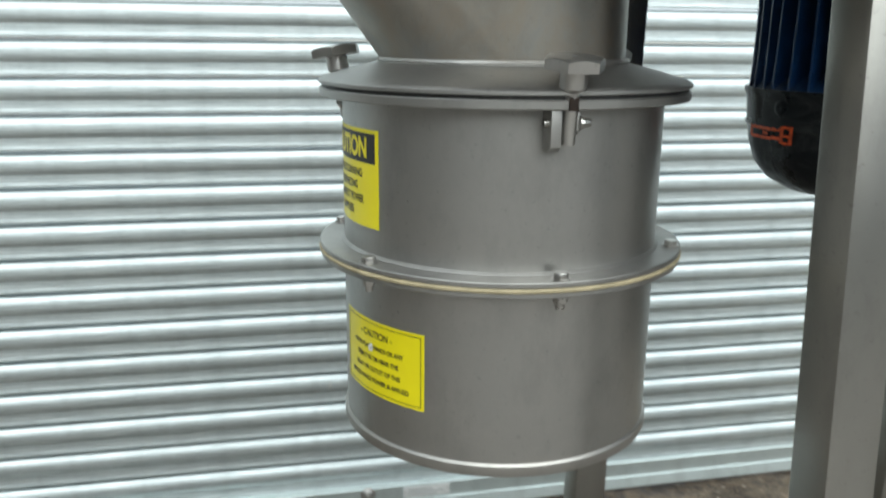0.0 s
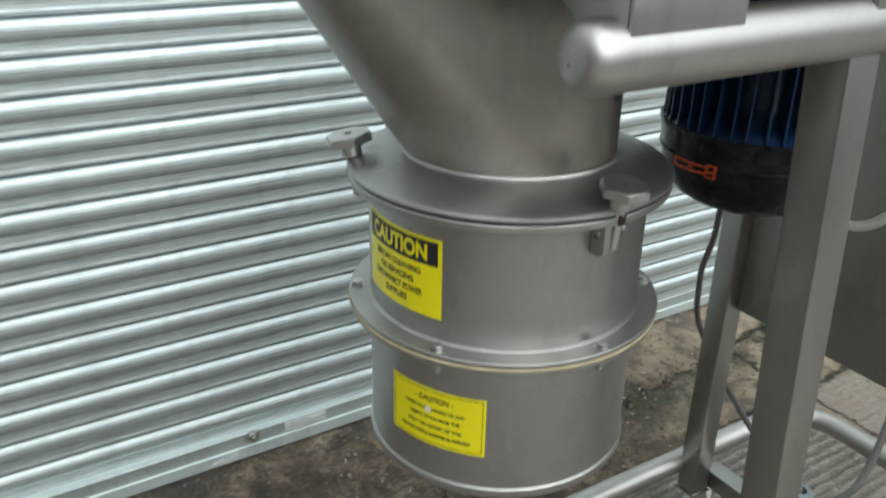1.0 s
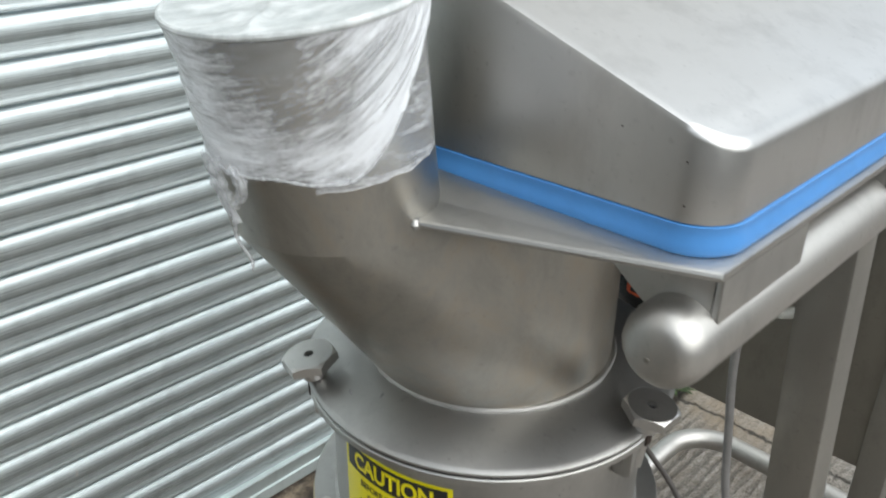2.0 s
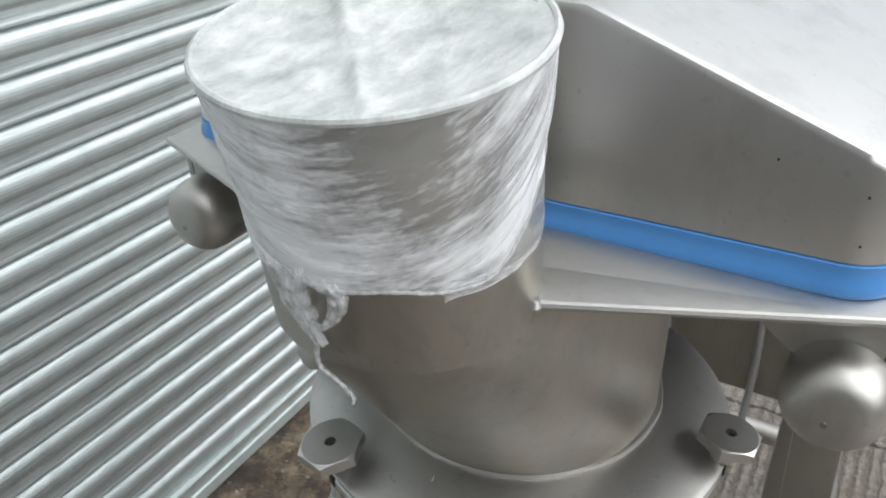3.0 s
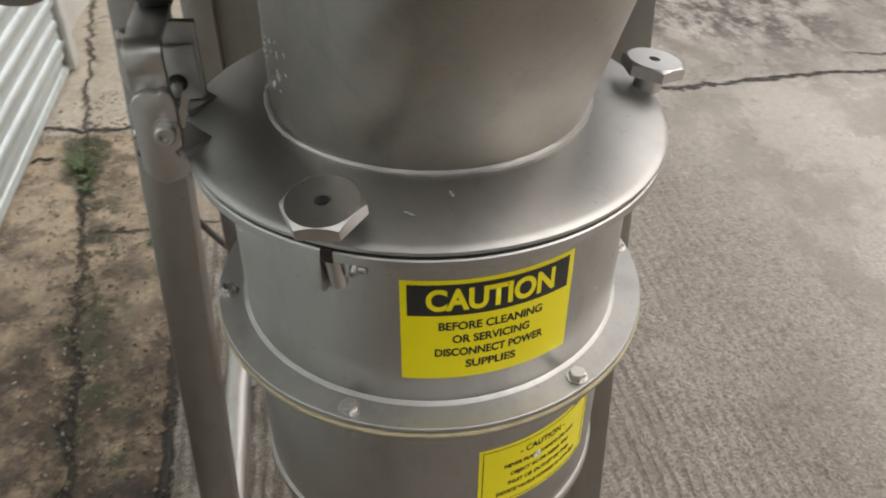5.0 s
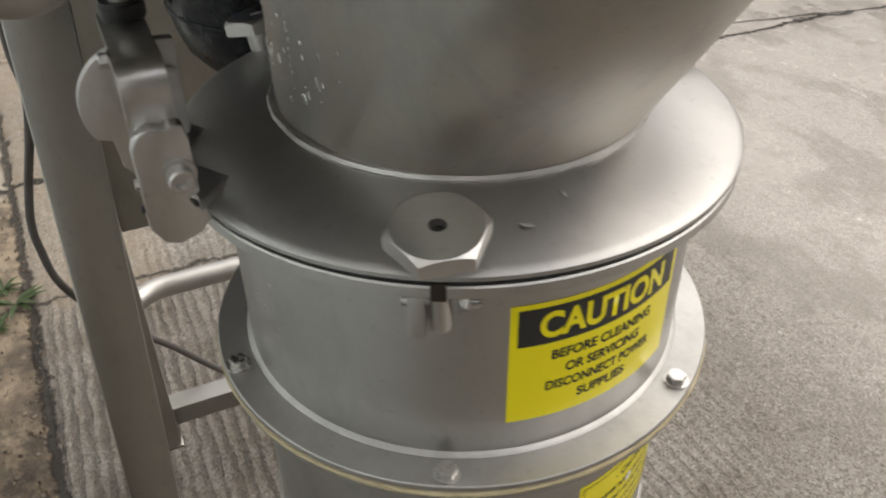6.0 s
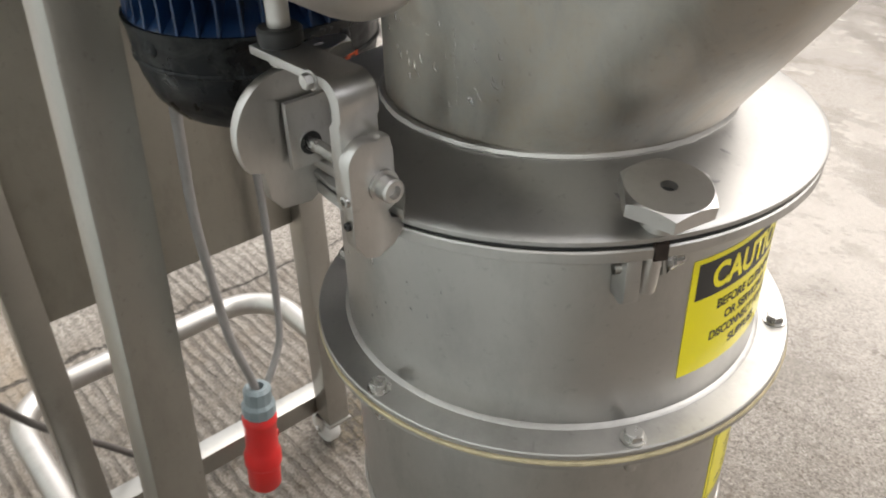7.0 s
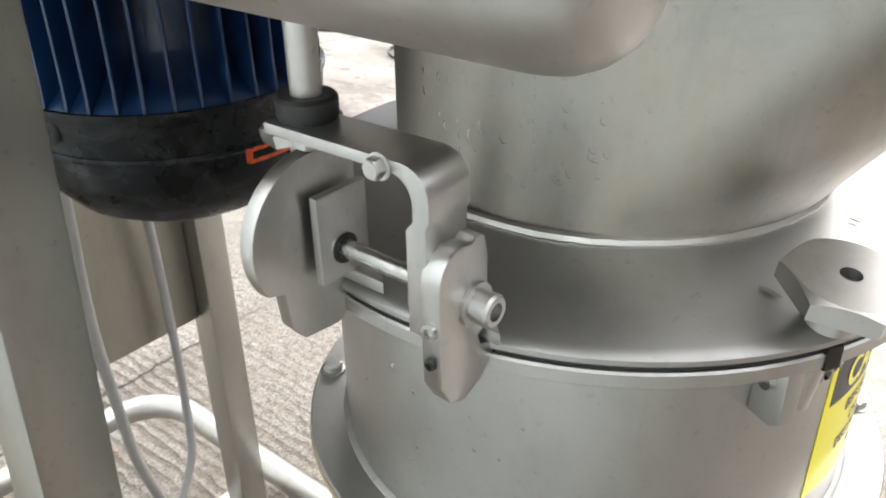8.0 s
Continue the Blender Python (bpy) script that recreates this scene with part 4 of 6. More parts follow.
def on_can(angle, r, z):
    a = radians(angle)
    return Vector((CX + r * math.cos(a), CY + r * math.sin(a), z))


def frame_at(angle, r, z):
    """Axes at a place on the can: x outwards, y along the rim, z up."""
    return Matrix.Translation(on_can(angle, r, z)) @ Matrix.Rotation(radians(angle), 4, "Z")


def patch(bm, a0, a1, z0, z1, r, thick=0.0003, n=24, wave=0.0):
    """A thin sheet bent round the can."""
    b = bmesh.new()
    rows = []
    for rr in (r + thick, r):
        rows.append([[b.verts.new(on_can(a0 + (a1 - a0) * i / n, rr + wave * math.sin(i * 1.7) * (j / 3), z0 + (z1 - z0) * j / 3)) for i in range(n + 1)] for j in range(4)])
    for g, flip in ((rows[0], False), (rows[1], True)):
        for j in range(3):
            for i in range(n):
                q = (g[j][i], g[j][i + 1], g[j + 1][i + 1], g[j + 1][i])
                b.faces.new(q[::-1] if flip else q)
    o, i_ = rows
    rim_o = o[0] + [r_[-1] for r_ in o[1:]] + o[-1][-2::-1] + [r_[0] for r_ in o[-2:0:-1]]
    rim_i = i_[0] + [r_[-1] for r_ in i_[1:]] + i_[-1][-2::-1] + [r_[0] for r_ in i_[-2:0:-1]]
    for k in range(len(rim_o)):
        j = (k + 1) % len(rim_o)
        b.faces.new((rim_o[k], rim_i[k], rim_i[j], rim_o[j]))
    join(bm, b)
    return bm


def wrapped_text(name, text, size, angle, z, r, mat, parent, bold=0.0, width=None):
    """A line of lettering, centred at an angle and a height, bent round the can."""
    cu = bpy.data.curves.new(name, "FONT")
    cu.body, cu.size, cu.align_x, cu.align_y = text, size, "CENTER", "CENTER"
    cu.offset = bold
    ob = bpy.data.objects.new(name, cu)
    scene.collection.objects.link(ob)
    bpy.context.view_layer.update()
    me = bpy.data.meshes.new_from_object(ob.evaluated_get(bpy.context.evaluated_depsgraph_get()))
    bpy.data.objects.remove(ob)
    bpy.data.curves.remove(cu)
    bm = bmesh.new()
    bm.from_mesh(me)
    bpy.data.meshes.remove(me)
    xs = [v.co.x for v in bm.verts]
    k = width / (max(xs) - min(xs)) if width else 1.0
    mid = (max(xs) + min(xs)) / 2
    for v in bm.verts:
        a = angle + math.degrees((v.co.x - mid) * k / r)
        v.co = on_can(a, r, z + v.co.y)
    return part(name, bm, mat, parent, smooth=0)


def build_can():
    can = thing("collecting_can", (CX, CY, 0.77), "bead-blasted stainless steel can with hinged conical lid and yellow warning labels", "steel can")
    bm = bmesh.new()
    lathe(bm, [(CAN_R, 0.948), (CAN_R, 1.094), (CAN_R - 0.002, 1.094), (CAN_R - 0.002, 0.948)], 128, AX, close=True)
    upper = part("upper_wall", bm, STEEL, can)
    bm = bmesh.new()
    lathe(bm, [(CAN_R, 0.775), (CAN_R, 0.941), (CAN_R - 0.002, 0.941), (CAN_R - 0.002, 0.775)], 128, AX, close=True)
    part("lower_wall", bm, STEEL, can)
    bm = bmesh.new()
    lathe(bm, [(CAN_R - 0.003, 0.766), (CAN_R + 0.0018, 0.766), (CAN_R + 0.0026, 0.768), (CAN_R + 0.0026, 0.776), (CAN_R + 0.0010, 0.778), (CAN_R - 0.003, 0.778)], 128, AX, close=True)
    part("bottom_rim", bm, STEEL_TUBE, can, "bright rolled bottom rim")
    # rim under the lid, black seal, lid
    bm = bmesh.new()
    lathe(bm, [(CAN_R - 0.002, 1.0935), (0.1775, 1.0935), (0.1785, 1.0945), (0.1785, 1.1005), (0.1775, 1.1015), (CAN_R - 0.002, 1.1015)], 128, AX_LID, close=True)
    part("top_rim", bm, STEEL, can)
    bm = bmesh.new()
    lathe(bm, [(0.14, 1.1016), (0.1762, 1.1016), (0.1762, 1.1046), (0.14, 1.1046)], 128, AX_LID, close=True)
    part("lid_seal", bm, BLACK_RUBBER, can, "thin black rubber lid seal")
    bm = bmesh.new()
    lathe(bm, [(0.108, 1.1047), (0.1782, 1.1047), (0.1792, 1.1055), (0.1792, 1.1080), (0.1780, 1.1092), (0.1740, 1.1112), (0.150, 1.1182), (0.117, 1.1264), (0.108, 1.1270)], 128, AX_LID, close=True)
    lid = part("lid", bm, STEEL_COVER, can, "shallow conical lid plate")
    # middle flanges with cream gasket
    for z, r, m, nm in ((0.9490, 0.1800, STEEL_FLANGE, "upper_flange"), (0.9400, 0.1795, STEEL_FLANGE, "lower_flange")):
        bm = bmesh.new()
        lathe(bm, [(CAN_R - 0.001, z), (r - 0.0008, z), (r, z + 0.0008), (r, z + 0.0042), (r - 0.0008, z + 0.005), (CAN_R - 0.001, z + 0.005)], 128, AX, close=True)
        part(nm, bm, m, can)
    bm = bmesh.new()
    b = bmesh.new()
    lathe(b, [(0.150, 0.9452), (0.1806, 0.9452), (0.1812, 0.9470), (0.1806, 0.9488), (0.150, 0.9488)], 128, None, close=True)
    for v in b.verts:
        a = math.atan2(v.co.y, v.co.x)
        if v.co.xy.length > 0.17:
            k = 1 + 0.004 * noise.noise(Vector((math.cos(a) * 4, math.sin(a) * 4, 0))) + 0.002 * noise.noise(Vector((math.cos(a) * 15, math.sin(a) * 15, 3)))
            v.co.x *= k
            v.co.y *= k
    join(bm, b, AX)
    part("flange_gasket", bm, CREAM, can, "frayed cream flange gasket")
    bm = bmesh.new()
    lathe(bm, [(CAN_R + 0.0034, 0.9541), (CAN_R + 0.0018, 0.9556), (CAN_R - 0.0002, 0.9566), (CAN_R - 0.0002, 0.9539)], 128, AX, close=True)
    part("flange_weld", bm, STEEL_FLANGE, upper)
    for k in range(6):
        a = 32 + 60 * k
        bm = bmesh.new()
        p = on_can(a, 0.1705, 0)
        hex_head(bm, (p.x, p.y, 0.9541), (0, 0, 1), 0.0068, 0.0055)
        lathe(bm, [(0.004, 0.9280), (0.004, 0.9545)], 12, Matrix.Translation((p.x, p.y, 0)))
        hex_head(bm, (p.x, p.y, 0.9399), (0, 0, -1), 0.0068, 0.0060)
        part("flange_bolt", bm, STEEL_BRIGHT, can)
    # warning labels
    a0, a1, z0, z1 = 164.6, 210.9, 0.9800, 1.0685
    mid, r = (a0 + a1) / 2, CAN_R + 0.0001
    bm = bmesh.new()
    patch(bm, a0, a1, z0, z1, r)
    lab = part("warning_label", bm, YELLOW, can, "yellow and black warning label, upper can")
    bm = bmesh.new()
    patch(bm, a0 + 1.7, a1 - 1.7, 1.0385, 1.0650, r + 0.0003, 0.0002)
    part("header_band", bm, BLACK_INK, lab, "black header band")
    wrapped_text("heading", "CAUTION", 0.0245, mid, 1.0512, r + 0.0008, YELLOW, lab, 0.0009, 0.092)
    for k, (line, w) in enumerate((("BEFORE CLEANING", 0.075), ("OR SERVICING", 0.056), ("DISCONNECT POWER", 0.080), ("SUPPLIES", 0.037))):
        wrapped_text("lettering", line, 0.0098, mid, 1.0285 - 0.0120 * k, r + 0.0006, BLACK_INK, lab, 0.00028, w)
    a0, a1, z0, z1 = 186.0, 230.2, 0.8195, 0.8925
    mid = (a0 + a1) / 2
    bm = bmesh.new()
    patch(bm, a0, a1, z0, z1, r)
    lab = part("warning_label", bm, YELLOW, can, "yellow warning label with thin black border, lower can")
    bm = bmesh.new()
    for q in ((a0 + 1.2, a1 - 1.2, z0 + 0.0028, z0 + 0.0034), (a0 + 1.2, a1 - 1.2, z1 - 0.0034, z1 - 0.0028), (a0 + 1.2, a0 + 1.42, z0 + 0.0028, z1 - 0.0028), (a1 - 1.42, a1 - 1.2, z0 + 0.0028, z1 - 0.0028)):
        patch(bm, *q, r + 0.0003, 0.0002)
    part("border", bm, BLACK_INK, lab)
    wrapped_text("heading", "- CAUTION -", 0.0095, mid, 0.8790, r + 0.0006, BLACK_INK, lab, 0.0002, 0.048)
    for k, (line, w) in enumerate((("NEVER PLACE HANDS OR ANY", 0.076), ("OBJECT IN OR NEAR THE", 0.064), ("INLET OR OUTLET OF THIS", 0.068), ("DEVICE WHILE POWER IS APPLIED", 0.088))):
        wrapped_text("lettering", line, 0.0062, mid, 0.8660 - 0.0110 * k, r + 0.0006, BLACK_INK, lab, 0.0002, w)
    bm = bmesh.new()
    rnd = random.Random(3)
    for k in range(5):
        c = frame_at(mid - 2.5 + rnd.uniform(-1.3, 1.3), r + 0.0007, 0.8655 + rnd.uniform(-0.003, 0.003))
        lathe(bm, [(0, 0.0003), (0.7, 0.0002), (1, 0)], 7, c @ pose(0, 0, 0, 0, 90) @ Matrix.Diagonal((rnd.uniform(0.001, 0.003), rnd.uniform(0.001, 0.003), 1, 1)))
    part("scuff", bm, CHALK, lab, "pale scuff where the print has flaked")
    # swing clamps
    for ang, turn, tilt, out, up, r in ((151.27, 45.5, 9.8, 0.1650, 0.0582, 0.0263), (31.8, 8, 12, 0.1625, 0.0582, 0.0255), (-87.66, 25.5, 7.2, 0.1687, 0.0554, 0.0248)):
        build_clamp(can, ang, turn, tilt, out, up, r)
    build_hinge(can)
    # reflected highlights on the lid, laid on as thin pale streaks
    bm = bmesh.new()
    for a, rr, turn, w in ((146.3, 0.1523, 0.6, 0.0052), (167.3, 0.1524, 1.2, 0.0042), (177.7, 0.1368, 0.3, 0.0036)):
        lathe(bm, [(0, 0.00025), (0.6, 0.0002), (1, 0)], 10, frame_at(a, rr, 1.1122 + (0.174 - rr) * 0.27 + 0.0003) @ pose(0, 0, 0, 0, 15) @ Matrix.Rotation(turn, 4, "Z") @ Matrix.Diagonal((w, 0.0013, 1, 1)))
    tagged(part("lid_glint", bm, LID_GLINT, lid, "thin pale streaks standing in for reflected highlights"), kind="stuff")
    return can


def chamfered_nut(bm, m, r, h, bore):
    """Hexagonal nut with its upper corners turned off to a round face, and a bore."""
    b, n, flat = bmesh.new(), 72, r * math.cos(math.pi / 6)
    rings = [[] for k in range(6)]
    for k in range(n):
        a = math.tau * k / n
        rh = flat / math.cos(a % (math.pi / 3) - math.pi / 6)
        drop = (rh - flat) * 0.62 + 0.0003
        for ring, (rad, z) in zip(rings, ((bore, 0), (rh, 0), (rh, h - drop), (flat - 0.0004, h), (bore, h), (bore * 0.94, h - 0.005))):
            ring.append(b.verts.new((rad * math.cos(a), rad * math.sin(a), z)))
    for p, q in zip(rings, rings[1:]):
        for k in range(n):
            b.faces.new((p[k], p[(k + 1) % n], q[(k + 1) % n], q[k]))
    join(bm, b, m)


def build_clamp(can, ang, turn, tilt, out, up, r):
    """A swing bolt with a large hexagonal nut, leaning out with the slope of the lid."""
    f = frame_at(ang, 0, 0)
    g = frame_at(ang, out, 1.0700) @ pose(0, 0, 0, 0, tilt)
    bm = bmesh.new()
    chamfered_nut(bm, g @ Matrix.Translation((0, 0, up)) @ Matrix.Rotation(radians(turn), 4, "Z"), r, 0.0100, 0.0044)
    nut = part("clamp_nut", bm, STEEL_CUT, can, "large hexagonal clamp nut", 12)
    # shade inside the nut's hole, set in as a black disc
    bm = bmesh.new()
    lathe(bm, [(0, 0), (0.0042, 0), (0.0043, 0.0006)], 18, g @ Matrix.Translation((0, 0, up + 0.0056)))
    part("bore", bm, BLACK_RUBBER, nut, "black disc standing in for the shade in the bore")
    bm = bmesh.new()
    lathe(bm, [(0, -0.004), (0.0060, -0.004), (0.0060, up - 0.0182), (0.0110, up - 0.0142), (0.0110, up + 0.0001), (0.0042, up + 0.0001), (0.0040, up + 0.0048), (0, up + 0.0048)], 20, g)
    part("swing_bolt", bm, STEEL_CUT, nut)
    bm = bmesh.new()
    box(bm, 0.1700, 0.1788, -0.0040, 0.0040, 1.0930, 1.1040, 0.0004)
    bm.transform(f)
    part("slot", bm, RUST, can, "dark rusty clamp slot in the rim")
    for t0, t1, zl, rl in ((-0.0165, -0.0075, 1.0600, 0.1735), (0.0070, 0.0098, 1.0725, 0.1690)):
        bm = bmesh.new()
        b = bmesh.new()
        plate(b, [(0.1550, 1.0936), (rl, 1.0936), (rl, zl + 0.004), (rl - 0.005, zl), (0.1550, zl)], t1 - t0, None, 0.0008)
        for v in b.verts:
            v.co = Vector((v.co.x, t0 + v.co.z, v.co.y))
        bmesh.ops.recalc_face_normals(b, faces=b.faces[:])
        join(bm, b, f)
        part("clamp_lug", bm, STEEL, can)
    bm = bmesh.new()
    b = bmesh.new()
    hex_head(b, (0, 0, 0), (0, 1, 0), 0.0056, 0.0050)
    lathe(b, [(0.0036, -0.030), (0.0036, 0.0095), (0.0026, 0.0110), (0, 0.0110)], 12, axis_to((0, 1, 0), (0, 0, 0)))
    join(bm, b, f @ Matrix.Translation((0.1645, 0.0099, 1.0825)))
    part("pivot_bolt", bm, STEEL_BRIGHT, can)


def x_plate(bm, outline, x0, x1, bevel=0.0012):
    """A plate given in y, z and standing from x0 to x1."""
    b = bmesh.new()
    plate(b, outline, x1 - x0, None, bevel)
    for v in b.verts:
        v.co = Vector((x0 + v.co.z, v.co.x, v.co.y))
    bmesh.ops.recalc_face_normals(b, faces=b.faces[:])
    join(bm, b)
    return bm


def arc(cx, cy, r, d0, d1, n=10):
    return [(cx + r * math.cos(radians(d0 + (d1 - d0) * k / n)), cy + r * math.sin(radians(d0 + (d1 - d0) * k / n))) for k in range(n + 1)]


PIN_Y, PIN_Z = -0.8525, 1.1320


def build_hinge(can):
    # near cheek, with rounded head and the rim in its notch
    bm = bmesh.new()
    out = [(-0.8330, 1.103)] + [(-0.8330, 1.145)] + arc(-0.8465, 1.1465, 0.0135, 0, 82, 7) + [(-0.8520, 1.1585), (-0.8545, 1.1605), (-0.8600, 1.1590), (-0.8620, 1.150), (-0.8620, 1.119), (-0.8560, 1.116), (-0.8580, 1.111), (-0.8660, 1.108), (-0.8660, 1.102), (-0.8590, 1.094), (-0.8470, 1.0895), (-0.8390, 1.0925)]
    x_plate(bm, out, -0.0345, -0.0250, 0.0014)
    cheek = part("hinge_cheek", bm, STEEL_CUT, can, "thick rounded hinge cheek")
    bm = bmesh.new()
    lathe(bm, [(0, 0), (0.0092, 0), (0.0092, 0.0016), (0.0068, 0.0018), (0.0070, 0.0088), (0.0060, 0.0100), (0.0038, 0.0100), (0.0034, 0.0060), (0, 0.0060)], 24, axis_to((-1, 0, 0), (-0.0346, PIN_Y - 0.001, PIN_Z)))
    part("socket_bolt", bm, STEEL_CUT, cheek, "socket head bolt")
    for z, r, m in ((1.1285, 0.0032, STEEL_BRIGHT), (1.1135, 0.0024, BLACK_RUBBER)):
        bm = bmesh.new()
        lathe(bm, [(0, 0.0006), (r * 0.5, 0.0006), (r * 0.55, 0.0020), (r, 0.0018), (r * 1.1, 0)], 16, axis_to((0, 1, 0), (-0.0298, -0.8330, z)))
        part("set_screw", bm, m, cheek)
    bm = bmesh.new()
    lathe(bm, [(0, 0), (0.0042, 0), (0.0042, 0.098), (0, 0.098)], 18, axis_to((1, 0, 0), (-0.036, PIN_Y - 0.002, PIN_Z)))
    part("hinge_pin", bm, STEEL_BRIGHT, can, "bright hinge pin")
    # far cheek: a large rounded plate with a tab, and the plain plate before it
    bm = bmesh.new()
    out = [(-0.872, 1.1740)] + [(-0.8490, 1.1755)] + arc(-0.8490, 1.1395, 0.0360, 90, -32, 14)[1:] + [(-0.8270, 1.1180), (-0.8290, 1.1000), (-0.8360, 1.0910), (-0.8560, 1.0890), (-0.8720, 1.1000)]
    x_plate(bm, out[::-1], 0.0450, 0.0530, 0.0012)
    part("hinge_plate", bm, STEEL_CUT, can, "large half-round hinge plate")
    bm = bmesh.new()
    x_plate(bm, [(-0.8700, 1.1180), (-0.8415, 1.1180), (-0.8415, 1.1590), (-0.8700, 1.1590)], 0.0370, 0.0412, 0.0006)
    lathe(bm, [(0.0072, 0.0), (0.0072, 0.0010), (0.0046, 0.0010), (0.0046, 0.0)], 20, axis_to((-1, 0, 0), (0.0371, PIN_Y - 0.002, PIN_Z)))
    part("hinge_block", bm, STEEL_CUT, can)
    bm = bmesh.new()
    lathe(bm, [(0.0070, 0), (0.0070, 0.0006), (0.0044, 0.0006)], 20, axis_to((-1, 0, 0), (0.0360, PIN_Y - 0.002, PIN_Z)))
    part("bush", bm, BLACK_RUBBER, can, "black bush round the pin")
    # bent flat bar: along the top, round the corner and down past the pin
    bm = bmesh.new()
    outer = [(0.0560, 1.1900), (-0.0160, 1.1912)] + [(-0.0160 - 0.0125 * math.sin(radians(a)), 1.1787 + 0.0125 * math.cos(radians(a))) for a in range(15, 91, 15)] + [(-0.0285, 1.1715), (-0.0266, 1.1680), (-0.0266, 1.1220)]
    inner = [(-0.0172, 1.1220), (-0.0172, 1.1655), (-0.0207, 1.1697), (-0.0207, 1.1758)] + [(-0.0107 - 0.0100 * math.sin(radians(a)), 1.1762 + 0.0100 * math.cos(radians(a))) for a in (75, 55, 35, 15, 0)] + [(0.0560, 1.1852)]
    b = bmesh.new()
    plate(b, outer + inner, 0.0240, None, 0.0006)
    for v in b.verts:
        v.co = Vector((v.co.x, -0.8350 - v.co.z, v.co.y))
    bmesh.ops.recalc_face_normals(b, faces=b.faces[:])
    join(bm, b)
    arm = part("hinge_arm", bm, STEEL_CUT, can, "bent flat hinge arm")
    bm = bmesh.new()
    hex_head(bm, (-0.0066, -0.8349, 1.1878), (0, 1, 0), 0.0044, 0.0050)
    part("arm_bolt", bm, STEEL_CUT, arm)
    # pointed tongues on the lid by the hinge
    for x in (-0.018, 0.044):
        bm = bmesh.new()
        plate(bm, [(x - 0.024, -0.8600), (x + 0.024, -0.8600), (x + 0.020, -0.8640), (x, -0.8800), (x - 0.020, -0.8640)], 0.0060, Matrix.Translation((0, 0, 1.1095)), 0.0005)
        for v in bm.verts:
            v.co.z += 0.10 * (v.co.y + 0.880)
        part("hinge_tongue", bm, STEEL_CUT, can, "pointed lid tongue")
    bm = bmesh.new()
    lathe(bm, [(0, 0), (0.0064, 0), (0.0064, 0.125), (0, 0.125)], 20, Matrix.Translation((0.0450, -0.8490, 1.200)))
    part("hinge_post", bm, STEEL_TUBE, can, "round hinge post up to the tray")
    bm = bmesh.new()
    lathe(bm, [(0.0064, 0), (0.0118, 0), (0.0125, 0.002), (0.0125, 0.0085), (0.0112, 0.0100), (0.0064, 0.0100)], 28, Matrix.Translation((0.0450, -0.8490, 1.1902)), close=True)
    part("post_collar", bm, BLACK_RUBBER, can, "black rubber collar")
    bm = bmesh.new()
    hex_head(bm, (0.0450, -0.8490, 1.1835), (0, 0, -1), 0.0080, 0.0050)
    part("post_nut", bm, STEEL_CUT, can)


build_can()


